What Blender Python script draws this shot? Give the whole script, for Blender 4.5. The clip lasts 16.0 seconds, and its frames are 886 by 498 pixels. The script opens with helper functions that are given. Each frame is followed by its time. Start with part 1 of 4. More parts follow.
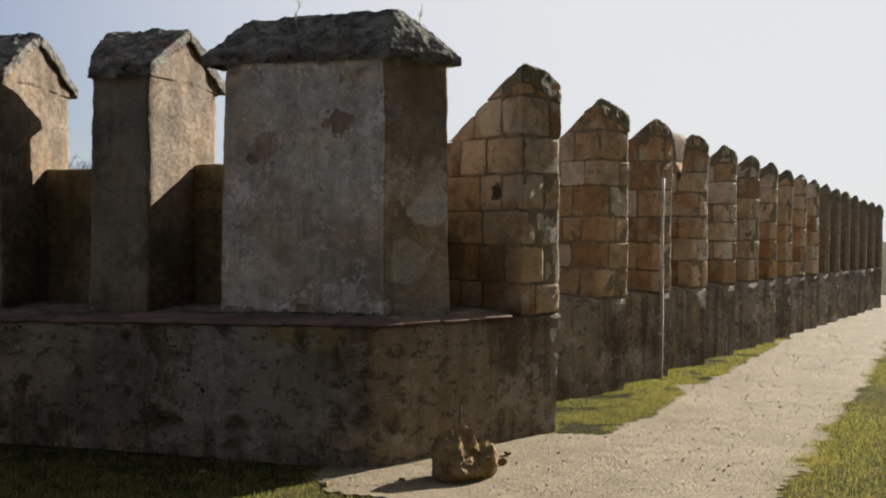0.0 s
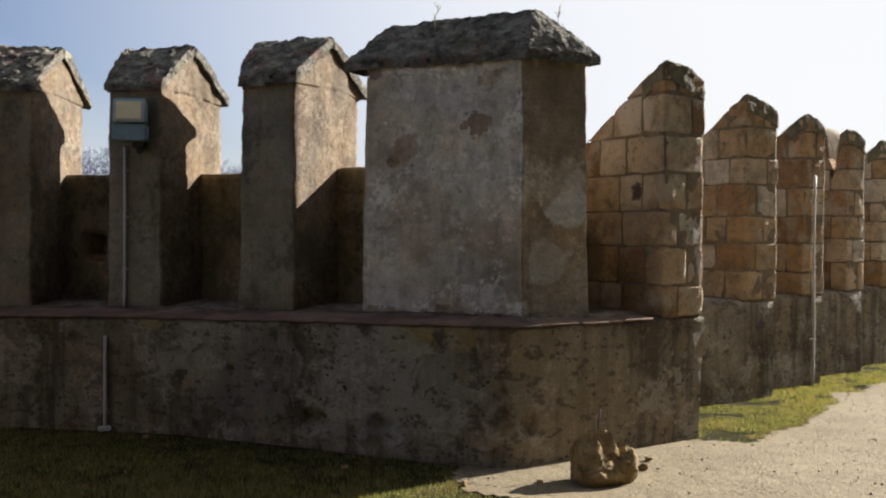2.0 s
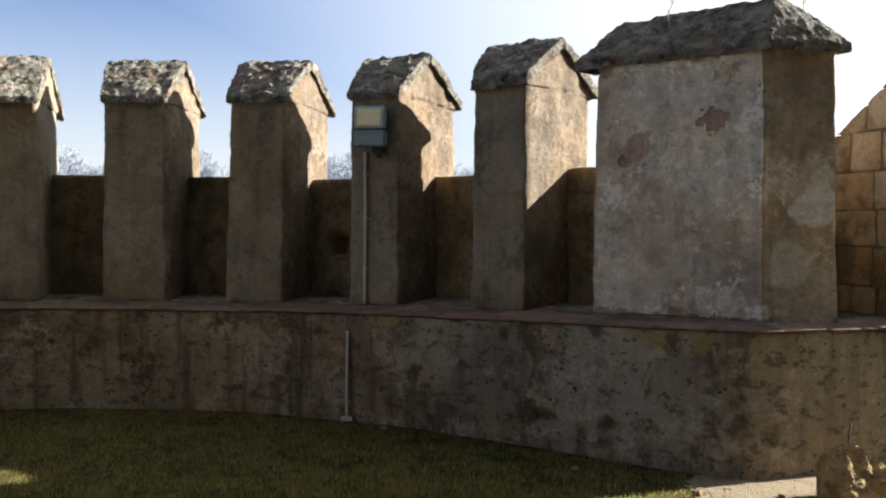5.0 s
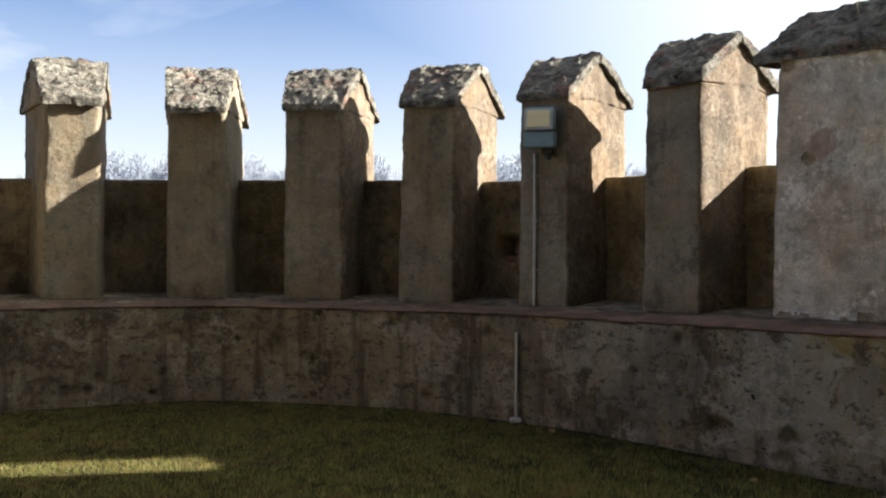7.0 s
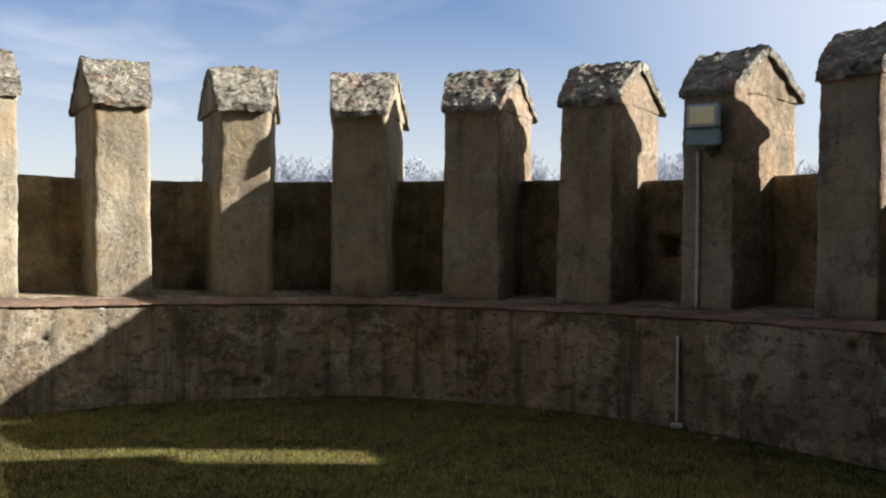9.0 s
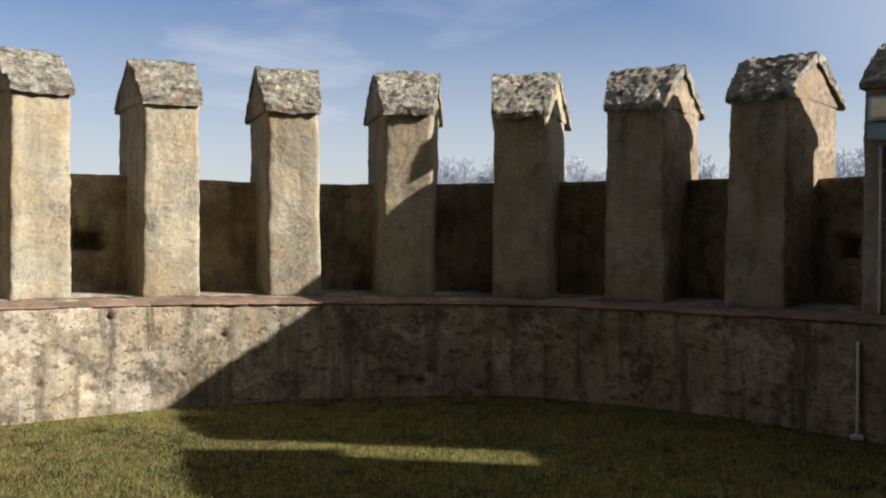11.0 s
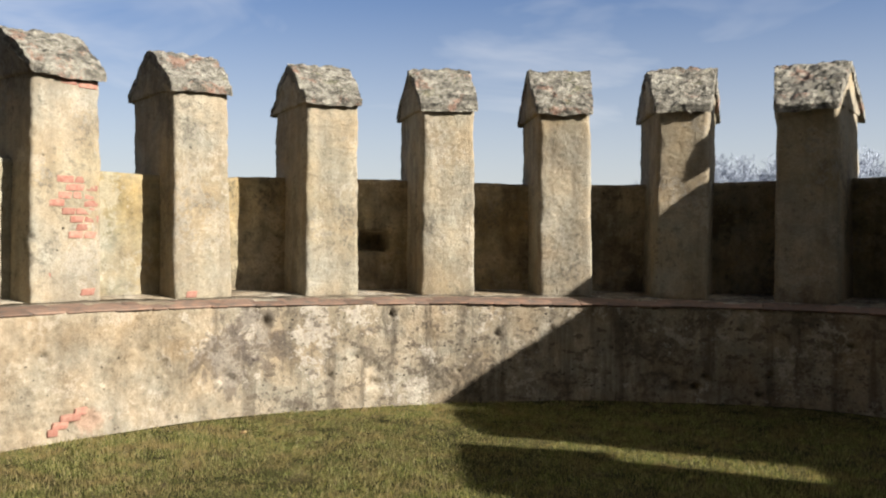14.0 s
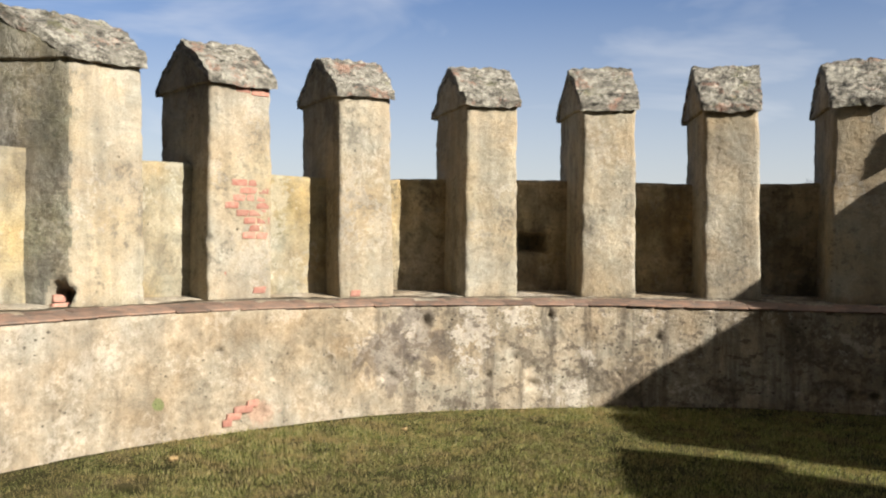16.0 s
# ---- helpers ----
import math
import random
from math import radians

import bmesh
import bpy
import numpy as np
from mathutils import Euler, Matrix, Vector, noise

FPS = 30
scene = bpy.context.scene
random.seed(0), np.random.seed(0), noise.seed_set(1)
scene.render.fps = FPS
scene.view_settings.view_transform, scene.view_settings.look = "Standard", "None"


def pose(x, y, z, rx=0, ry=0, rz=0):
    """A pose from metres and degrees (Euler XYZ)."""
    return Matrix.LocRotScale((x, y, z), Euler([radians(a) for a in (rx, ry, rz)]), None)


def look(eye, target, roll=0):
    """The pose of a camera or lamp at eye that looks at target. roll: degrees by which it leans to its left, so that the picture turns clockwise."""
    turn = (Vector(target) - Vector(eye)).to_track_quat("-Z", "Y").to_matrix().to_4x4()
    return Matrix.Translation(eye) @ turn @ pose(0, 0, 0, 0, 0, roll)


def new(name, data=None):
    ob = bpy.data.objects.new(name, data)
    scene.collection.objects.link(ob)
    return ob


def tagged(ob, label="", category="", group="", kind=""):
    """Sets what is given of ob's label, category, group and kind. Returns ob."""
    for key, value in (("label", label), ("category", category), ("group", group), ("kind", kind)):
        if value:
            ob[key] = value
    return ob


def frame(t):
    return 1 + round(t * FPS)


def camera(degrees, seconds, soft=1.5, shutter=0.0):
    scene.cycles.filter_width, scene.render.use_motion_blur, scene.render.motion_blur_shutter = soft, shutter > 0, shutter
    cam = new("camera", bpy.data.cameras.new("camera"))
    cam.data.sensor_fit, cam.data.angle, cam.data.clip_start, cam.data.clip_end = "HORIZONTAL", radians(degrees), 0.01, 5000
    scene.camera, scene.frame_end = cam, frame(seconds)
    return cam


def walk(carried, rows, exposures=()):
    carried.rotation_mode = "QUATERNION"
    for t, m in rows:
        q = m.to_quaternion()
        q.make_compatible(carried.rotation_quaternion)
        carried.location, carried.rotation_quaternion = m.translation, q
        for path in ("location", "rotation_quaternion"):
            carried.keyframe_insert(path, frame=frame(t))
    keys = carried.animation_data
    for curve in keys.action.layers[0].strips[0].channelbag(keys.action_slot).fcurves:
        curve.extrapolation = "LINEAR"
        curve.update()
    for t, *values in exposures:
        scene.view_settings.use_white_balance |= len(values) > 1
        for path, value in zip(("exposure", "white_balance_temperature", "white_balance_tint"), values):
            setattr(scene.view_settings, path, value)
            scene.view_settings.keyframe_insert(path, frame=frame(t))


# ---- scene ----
EXPOSURES = ((0.0, 1.27), (3.0, 1.78), (5.0, 2.06), (7.0, 2.2), (8.5, 1.92), (11.0, 1.54), (14.5, 1.5), (16.0, 1.5))
# camera on a tripod, turned by hand: seconds, heading, tilt, lean in degrees
EYE = Vector((0.0, 0.0, 1.6))
TURNS = (
    (0.0, 32.71, -0.73, 0.50),
    (0.5, 30.89, -0.73, 0.50),
    (1.0, 28.55, -0.73, 0.36),
    (1.5, 26.42, -0.72, 0.39),
    (2.0, 24.30, -0.73, 0.39),
    (2.5, 22.33, -0.74, 0.39),
    (3.0, 19.94, -0.75, 0.37),
    (3.5, 17.59, -0.76, 0.41),
    (4.0, 15.11, -0.77, 0.38),
    (6.5, 2.79, -0.76, 0.30),
    (7.0, -0.00, -0.74, 0.28),
    (7.5, -2.58, -0.77, 0.35),
    (8.0, -4.97, -0.77, 0.29),
    (8.5, -7.23, -0.77, 0.36),
    (11.0, -19.42, -0.78, 0.26),
    (11.5, -21.74, -0.76, 0.29),
    (12.0, -24.33, -0.78, 0.27),
    (12.5, -26.93, -0.78, 0.24),
    (13.0, -30.01, -0.79, 0.20),
    (13.5, -32.82, -0.76, 0.20),
    (14.0, -35.87, -0.77, 0.18),
    (14.5, -38.33, -0.75, 0.18),
    (15.0, -40.94, -0.76, 0.25),
    (15.5, -43.00, -0.76, 0.37),
    (16.0, -45.55, -0.75, 0.25),
)


def aimed(heading, tilt, lean):
    a, b = radians(heading), radians(tilt)
    way = Vector((math.sin(a) * math.cos(b), math.cos(a) * math.cos(b), math.sin(b)))
    return look(EYE, EYE + way, lean)


cam = camera(50.55, 16.0, soft=2.1)
walk(cam, [(t, aimed(a, b, c)) for t, a, b, c in TURNS], exposures=EXPOSURES)

# ---- light ----
SUN_AZ, SUN_EL = 80.0, 25.2
sun_dir = Vector((math.sin(radians(SUN_AZ)) * math.cos(radians(SUN_EL)), math.cos(radians(SUN_AZ)) * math.cos(radians(SUN_EL)), math.sin(radians(SUN_EL))))
sun_data = bpy.data.lights.new("sun", "SUN")
sun_data.energy, sun_data.angle, sun_data.color = 5.0, radians(0.6), (1.0, 0.955, 0.89)
sun = new("sun", sun_data)
sun.matrix_world = look(sun_dir * 60, (0, 0, 0))

world = bpy.data.worlds.new("sky")
scene.world = world
world.use_nodes = True
wt = world.node_tree
wt.nodes.clear()


def wnode(kind, **values):
    n = wt.nodes.new(kind)
    for k, v in values.items():
        n.inputs[k].default_value = v
    return n


sky = wt.nodes.new("ShaderNodeTexSky")
sky.sky_type, sky.sun_disc = "NISHITA", False
sky.sun_elevation, sky.sun_rotation = radians(SUN_EL), radians(SUN_AZ)
sky.air_density, sky.dust_density, sky.ozone_density = 1.3, 0.4, 3.5
coord = wt.nodes.new("ShaderNodeTexCoord")
# thin streaked cloud, drawn out along the horizon
stretch = wnode("ShaderNodeMapping")
stretch.inputs["Scale"].default_value = (1.6, 1.6, 5.0)
stretch.inputs["Rotation"].default_value = (0.25, -0.2, 0.5)
cloud = wnode("ShaderNodeTexNoise", Scale=1.5, Detail=5.0, Roughness=0.55, Distortion=0.8)
cloud_ramp = wt.nodes.new("ShaderNodeValToRGB")
cloud_ramp.color_ramp.elements[0].position, cloud_ramp.color_ramp.elements[1].position = 0.42, 0.76
# bright haze about the sun
dot = wt.nodes.new("ShaderNodeVectorMath")
dot.operation = "DOT_PRODUCT"
dot.inputs[1].default_value = sun_dir
haze = wnode("ShaderNodeMapRange")
haze.interpolation_type = "SMOOTHSTEP"
haze.inputs["From Min"].default_value, haze.inputs["From Max"].default_value = 0.02, 0.82
haze.inputs["To Min"].default_value, haze.inputs["To Max"].default_value = 0.0, 0.96
amount = wt.nodes.new("ShaderNodeMath")
amount.operation = "MAXIMUM"
thin = wt.nodes.new("ShaderNodeMath")
thin.operation = "MULTIPLY"
thin.inputs[1].default_value = 0.6
# paler towards the horizon
split = wt.nodes.new("ShaderNodeSeparateXYZ")
low = wnode("ShaderNodeMapRange")
low.interpolation_type = "SMOOTHSTEP"
low.inputs["From Min"].default_value, low.inputs["From Max"].default_value = 0.0, 0.30
low.inputs["To Min"].default_value, low.inputs["To Max"].default_value = 0.52, 0.0
veil = wt.nodes.new("ShaderNodeMath")
veil.operation = "MAXIMUM"
mix = wt.nodes.new("ShaderNodeMix")
mix.data_type = "RGBA"
mix.inputs[7].default_value = (11.9, 12.0, 12.15, 1)
clear = wt.nodes.new("ShaderNodeMix")
clear.data_type, clear.blend_type = "RGBA", "MULTIPLY"
clear.inputs[0].default_value = 1.0
clear.inputs[7].default_value = (0.91, 1.0, 1.36, 1)
out = wt.nodes.new("ShaderNodeOutputWorld")
back = wnode("ShaderNodeBackground", Strength=0.0276)
for a, b in ((coord.outputs["Generated"], stretch.inputs["Vector"]), (stretch.outputs["Vector"], cloud.inputs["Vector"]),
             (cloud.outputs["Fac"], cloud_ramp.inputs["Fac"]), (cloud_ramp.outputs["Color"], thin.inputs[0]),
             (coord.outputs["Generated"], dot.inputs[0]), (dot.outputs["Value"], haze.inputs["Value"]),
             (haze.outputs["Result"], amount.inputs[0]), (thin.outputs[0], amount.inputs[1]),
             (coord.outputs["Generated"], split.inputs[0]), (split.outputs["Z"], low.inputs["Value"]), (low.outputs["Result"], veil.inputs[0]), (amount.outputs[0], veil.inputs[1]), (veil.outputs[0], mix.inputs[0]), (sky.outputs["Color"], clear.inputs[6]), (clear.outputs[2], mix.inputs[6]),
             (mix.outputs[2], back.inputs["Color"]), (back.outputs["Background"], out.inputs["Surface"])):
    wt.links.new(a, b)

# ---- materials ----
def material(name, roughness=0.9):
    m = bpy.data.materials.new(name)
    m.use_nodes = True
    b = m.node_tree.nodes["Principled BSDF"]
    b.inputs["Roughness"].default_value = roughness
    b.inputs["Specular IOR Level"].default_value = 0.25
    return m, m.node_tree, b


def place_of(nt, scale=1.0, stretch=(1, 1, 1)):
    g = nt.nodes.new("ShaderNodeNewGeometry")
    mp = nt.nodes.new("ShaderNodeMapping")
    mp.inputs["Scale"].default_value = [scale * k for k in stretch]
    nt.links.new(g.outputs["Position"], mp.inputs["Vector"])
    return mp.outputs["Vector"]


def noise_of(nt, scale, detail=5.0, rough=0.6, stretch=(1, 1, 1), distortion=0.0):
    n = nt.nodes.new("ShaderNodeTexNoise")
    n.inputs["Scale"].default_value, n.inputs["Detail"].default_value = scale, detail
    n.inputs["Roughness"].default_value, n.inputs["Distortion"].default_value = rough, distortion
    nt.links.new(place_of(nt, 1.0, stretch), n.inputs["Vector"])
    return n.outputs["Fac"]


def ramp_of(nt, fac, *stops):
    r = nt.nodes.new("ShaderNodeValToRGB")
    while len(r.color_ramp.elements) < len(stops):
        r.color_ramp.elements.new(0.5)
    for e, (p, c) in zip(r.color_ramp.elements, stops):
        e.position = p
        e.color = (*c, 1) if len(c) == 3 else c
    nt.links.new(fac, r.inputs["Fac"])
    return r.outputs["Color"]


def grey(v):
    return (v, v, v)


def mixed(nt, fac, a, b, blend="MIX"):
    m = nt.nodes.new("ShaderNodeMix")
    m.data_type, m.blend_type = "RGBA", blend
    for socket, v in ((m.inputs[0], fac), (m.inputs[6], a), (m.inputs[7], b)):
        if isinstance(v, (float, int)):
            socket.default_value = v
        elif isinstance(v, tuple):
            socket.default_value = (*v, 1)
        else:
            nt.links.new(v, socket)
    return m.outputs[2]


def bumped(nt, bsdf, *layers):
    last = None
    for height, strength, distance in layers:
        b = nt.nodes.new("ShaderNodeBump")
        b.inputs["Strength"].default_value, b.inputs["Distance"].default_value = strength, distance
        nt.links.new(height, b.inputs["Height"])
        if last:
            nt.links.new(last, b.inputs["Normal"])
        last = b.outputs["Normal"]
    nt.links.new(last, bsdf.inputs["Normal"])


def random_of(nt):
    return nt.nodes.new("ShaderNodeObjectInfo").outputs["Random"]


def summed(nt, a, b, k):
    """a + (b - 0.5) * k, for masks with ragged edges."""
    n = nt.nodes.new("ShaderNodeMath")
    n.operation = "MULTIPLY_ADD"
    n.inputs[1].default_value = k
    nt.links.new(b, n.inputs[0])
    nt.links.new(a, n.inputs[2])
    s = nt.nodes.new("ShaderNodeMath")
    s.operation = "SUBTRACT"
    s.inputs[1].default_value = 0.5 * k
    nt.links.new(n.outputs[0], s.inputs[0])
    return s.outputs[0]


def blot(nt, centre, radius, ragged, noise_out):
    """Mask of a ragged patch round a place: 1 inside, 0 outside."""
    g = nt.nodes.new("ShaderNodeNewGeometry")
    d = nt.nodes.new("ShaderNodeVectorMath")
    d.operation = "DISTANCE"
    d.inputs[1].default_value = centre
    nt.links.new(g.outputs["Position"], d.inputs[0])
    m = nt.nodes.new("ShaderNodeMapRange")
    m.interpolation_type = "SMOOTHSTEP"
    m.inputs["From Min"].default_value, m.inputs["From Max"].default_value = radius * 1.12, radius * 0.82
    nt.links.new(summed(nt, d.outputs["Value"], noise_out, ragged), m.inputs["Value"])
    return m.outputs["Result"]


def plaster(name, light, mid, dark, dirt=0.5, ochre=(0.42, 0.30, 0.15), ochre_amount=0.5, dark_stop=0.56, pale=0.5, coarse=0.7, chips=0.35, drips=0.4, mottle=0.6, blots=(), clean=None):
    """Weathered lime plaster: two tones, ochre bloom, ragged patches of grime and bare lime, runs of dirt, pits.
    blots: stains and repairs (centre, radius, raggedness, colour, strength). clean: (centre, radius) of a stretch with little grime."""
    m, nt, b = material(name, 0.92)
    crumb = noise_of(nt, 17, 7, 0.72)
    fine = noise_of(nt, 75, 6, 0.7)
    broad = summed(nt, noise_of(nt, 1.1, 4, 0.55), crumb, 0.5)
    col = ramp_of(nt, broad, (0.34, mid), (0.62, light))
    bloom = ramp_of(nt, noise_of(nt, 0.8, 4, 0.55), (0.46, grey(0)), (0.64, grey(ochre_amount)))
    col = mixed(nt, bloom, col, ochre)
    # clouded tone, the width of a hand to that of an arm
    cloudy = noise_of(nt, 4.2, 8, 0.62, (1.0, 1.0, 0.8), 0.5)
    col = mixed(nt, mottle, col, ramp_of(nt, cloudy, (0.34, grey(0.45)), (0.50, grey(0.95)), (0.66, grey(1.5))), "MULTIPLY")
    tint = ramp_of(nt, noise_of(nt, 2.7, 6, 0.6), (0.36, (1.12, 0.98, 0.82)), (0.64, (0.90, 1.0, 1.10)))
    col = mixed(nt, 0.5, col, tint, "MULTIPLY")
    grime = ramp_of(nt, summed(nt, noise_of(nt, 1.9, 5, 0.6, (1.0, 1.0, 0.8)), crumb, 0.85), (dark_stop - 0.03, grey(0)), (dark_stop + 0.09, grey(dirt)))
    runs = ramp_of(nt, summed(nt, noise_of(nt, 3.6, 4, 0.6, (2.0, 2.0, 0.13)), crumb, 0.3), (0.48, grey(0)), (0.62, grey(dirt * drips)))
    if clean:
        free = blot(nt, clean[0], clean[1], 1.6, noise_of(nt, 1.6, 6, 0.65))
        grime = mixed(nt, free, grime, mixed(nt, 1.0, grime, grey(0.15), "MULTIPLY"))
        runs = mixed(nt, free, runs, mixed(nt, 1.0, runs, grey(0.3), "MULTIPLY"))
    col = mixed(nt, grime, col, dark)
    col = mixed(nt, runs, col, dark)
    lime = ramp_of(nt, summed(nt, noise_of(nt, 2.3, 5, 0.6), crumb, 0.7), (0.57, grey(0)), (0.62, grey(pale)))
    if clean:
        lime = mixed(nt, free, lime, mixed(nt, 1.0, lime, grey(0.35), "MULTIPLY"))
    col = mixed(nt, lime, col, tuple(min(1, c * 1.3) for c in (light[0], light[1] * 1.03, light[2] * 1.12)))
    for centre, radius, ragged, paint, strength in blots:
        col = mixed(nt, mixed(nt, 1.0, blot(nt, centre, radius, ragged, cloudy), grey(strength), "MULTIPLY"), col, paint)
    col = mixed(nt, 0.45, col, ramp_of(nt, fine, (0.25, grey(0.55)), (0.75, grey(1.35))), "MULTIPLY")
    col = mixed(nt, coarse, col, ramp_of(nt, crumb, (0.36, grey(0.62)), (0.64, grey(1.22))), "MULTIPLY")
    pits = ramp_of(nt, noise_of(nt, 19, 4, 0.55), (0.25, grey(0.12)), (0.30, grey(1)))
    col = mixed(nt, 0.8, col, pits, "MULTIPLY")
    # broken-out specks, gathered in places
    cell = nt.nodes.new("ShaderNodeTexVoronoi")
    cell.inputs["Scale"].default_value = 11.0
    nt.links.new(place_of(nt, 1.0, (1.0, 1.0, 1.5)), cell.inputs["Vector"])
    speck = ramp_of(nt, summed(nt, cell.outputs["Distance"], crumb, 0.5), (0.10, grey(1)), (0.17, grey(0)))
    where = ramp_of(nt, noise_of(nt, 2.7, 4, 0.6), (0.44, grey(0)), (0.58, grey(chips)))
    hole = mixed(nt, 1.0, speck, where, "MULTIPLY")
    # thin flakes fallen away, in short level streaks
    flake = ramp_of(nt, summed(nt, noise_of(nt, 5.5, 6, 0.65, (1.0, 1.0, 2.2)), crumb, 0.8), (0.57, grey(0)), (0.62, grey(0.75 * chips)))
    if clean:
        flake = mixed(nt, free, flake, mixed(nt, 1.0, flake, grey(0.2), "MULTIPLY"))
        hole = mixed(nt, free, hole, mixed(nt, 1.0, hole, grey(0.7), "MULTIPLY"))
    col = mixed(nt, hole, col, tuple(0.6 * c for c in dark))
    col = mixed(nt, flake, col, tuple(1.5 * c for c in dark))
    nt.links.new(col, b.inputs["Base Color"])
    bumped(nt, b, (noise_of(nt, 6, 8, 0.7), 0.6, 0.05), (crumb, 0.55, 0.022), (fine, 0.6, 0.010), (pits, 0.8, 0.03))
    return m


YELLOW_LIME, WHITE_LIME, BROWN_COAT, LEAF_GREEN = (0.40, 0.31, 0.12), (0.62, 0.58, 0.50), (0.20, 0.14, 0.10), (0.10, 0.12, 0.04)
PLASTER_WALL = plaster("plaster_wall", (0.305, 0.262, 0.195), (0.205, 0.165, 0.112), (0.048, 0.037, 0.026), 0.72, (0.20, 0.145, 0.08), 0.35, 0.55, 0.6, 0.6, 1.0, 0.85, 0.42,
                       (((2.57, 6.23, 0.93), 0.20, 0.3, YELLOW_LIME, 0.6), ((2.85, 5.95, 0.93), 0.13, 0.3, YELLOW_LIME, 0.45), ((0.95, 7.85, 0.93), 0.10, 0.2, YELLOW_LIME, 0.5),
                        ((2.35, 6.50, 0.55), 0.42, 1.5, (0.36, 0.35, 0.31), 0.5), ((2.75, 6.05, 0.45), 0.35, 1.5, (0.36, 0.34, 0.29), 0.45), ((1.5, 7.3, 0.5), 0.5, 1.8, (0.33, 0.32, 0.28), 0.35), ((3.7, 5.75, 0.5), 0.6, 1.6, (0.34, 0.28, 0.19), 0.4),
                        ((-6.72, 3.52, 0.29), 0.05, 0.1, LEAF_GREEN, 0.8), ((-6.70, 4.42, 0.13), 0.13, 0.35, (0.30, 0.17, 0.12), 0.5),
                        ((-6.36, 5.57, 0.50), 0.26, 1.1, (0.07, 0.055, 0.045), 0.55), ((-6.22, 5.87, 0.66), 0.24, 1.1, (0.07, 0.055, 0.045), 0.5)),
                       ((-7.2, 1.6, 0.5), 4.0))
PLASTER_MERLON = plaster("plaster_merlon", (0.292, 0.257, 0.19), (0.218, 0.18, 0.127), (0.066, 0.055, 0.042), 0.6, (0.27, 0.205, 0.105), 0.45, 0.57, 0.3, 0.25, mottle=0.3)
PLASTER_CORNER = plaster("plaster_corner", (0.58, 0.49, 0.37), (0.43, 0.345, 0.245), (0.08, 0.06, 0.045), 0.5, (0.27, 0.19, 0.11), 0.6, 0.58, 0.4,
                         blots=(((3.76, 6.02, 1.83), 0.17, 0.35, WHITE_LIME, 0.85), ((3.56, 6.02, 1.43), 0.16, 0.35, WHITE_LIME, 0.4), ((3.80, 6.02, 2.02), 0.09, 0.2, WHITE_LIME, 0.5),
                                ((3.62, 6.02, 2.55), 0.42, 0.4, (0.20, 0.145, 0.09), 0.6), ((3.08, 6.32, 2.47), 0.14, 0.15, (0.30, 0.19, 0.14), 0.7)))
RENDER_GREY = plaster("grey_render", (0.73, 0.67, 0.56), (0.57, 0.51, 0.41), (0.18, 0.145, 0.11), 0.5, (0.46, 0.35, 0.25), 0.6, 0.58, 0.5, mottle=0.5,
                      blots=(((2.72, 6.73, 2.30), 0.12, 0.3, (0.36, 0.24, 0.17), 0.7), ((2.95, 6.47, 2.62), 0.07, 0.2, WHITE_LIME, 0.7), ((2.60, 6.85, 1.12), 0.13, 0.3, WHITE_LIME, 0.6),
                             ((3.2, 6.2, 1.12), 0.10, 0.3, WHITE_LIME, 0.5), ((2.8, 6.62, 1.75), 0.30, 0.6, (0.40, 0.30, 0.21), 0.45)))
PLASTER_PARAPET = plaster("plaster_parapet", (0.33, 0.265, 0.17), (0.20, 0.16, 0.10), (0.05, 0.042, 0.03), 0.7, (0.29, 0.21, 0.08), 0.5, 0.53, 0.3, 0.6)
PARAPET_CREAM = plaster("plaster_parapet_cream", (0.25, 0.226, 0.16), (0.19, 0.165, 0.112), (0.07, 0.058, 0.042), 0.45, (0.29, 0.21, 0.085), 0.7, 0.60, 0.4, 0.3)
ROUGH_TAN = plaster("rough_tan_plaster", (0.255, 0.197, 0.135), (0.178, 0.133, 0.089), (0.05, 0.038, 0.027), 0.55, (0.21, 0.14, 0.075), 0.5, 0.57, 0.35, 1.0, mottle=0.5)
ROUGH_GREY = plaster("rough_grey_plaster", (0.21, 0.19, 0.15), (0.145, 0.128, 0.098), (0.05, 0.045, 0.035), 0.6, (0.16, 0.15, 0.07), 0.5, 0.55, 0.3, 1.0, mottle=0.6)
# dark plaster of the added sky-blocking wall, so it bounces little light
BLOCKER = plaster("blocker_plaster", (0.15, 0.146, 0.138), (0.115, 0.11, 0.10), (0.06, 0.058, 0.055), 0.6, (0.17, 0.15, 0.12), 0.3)


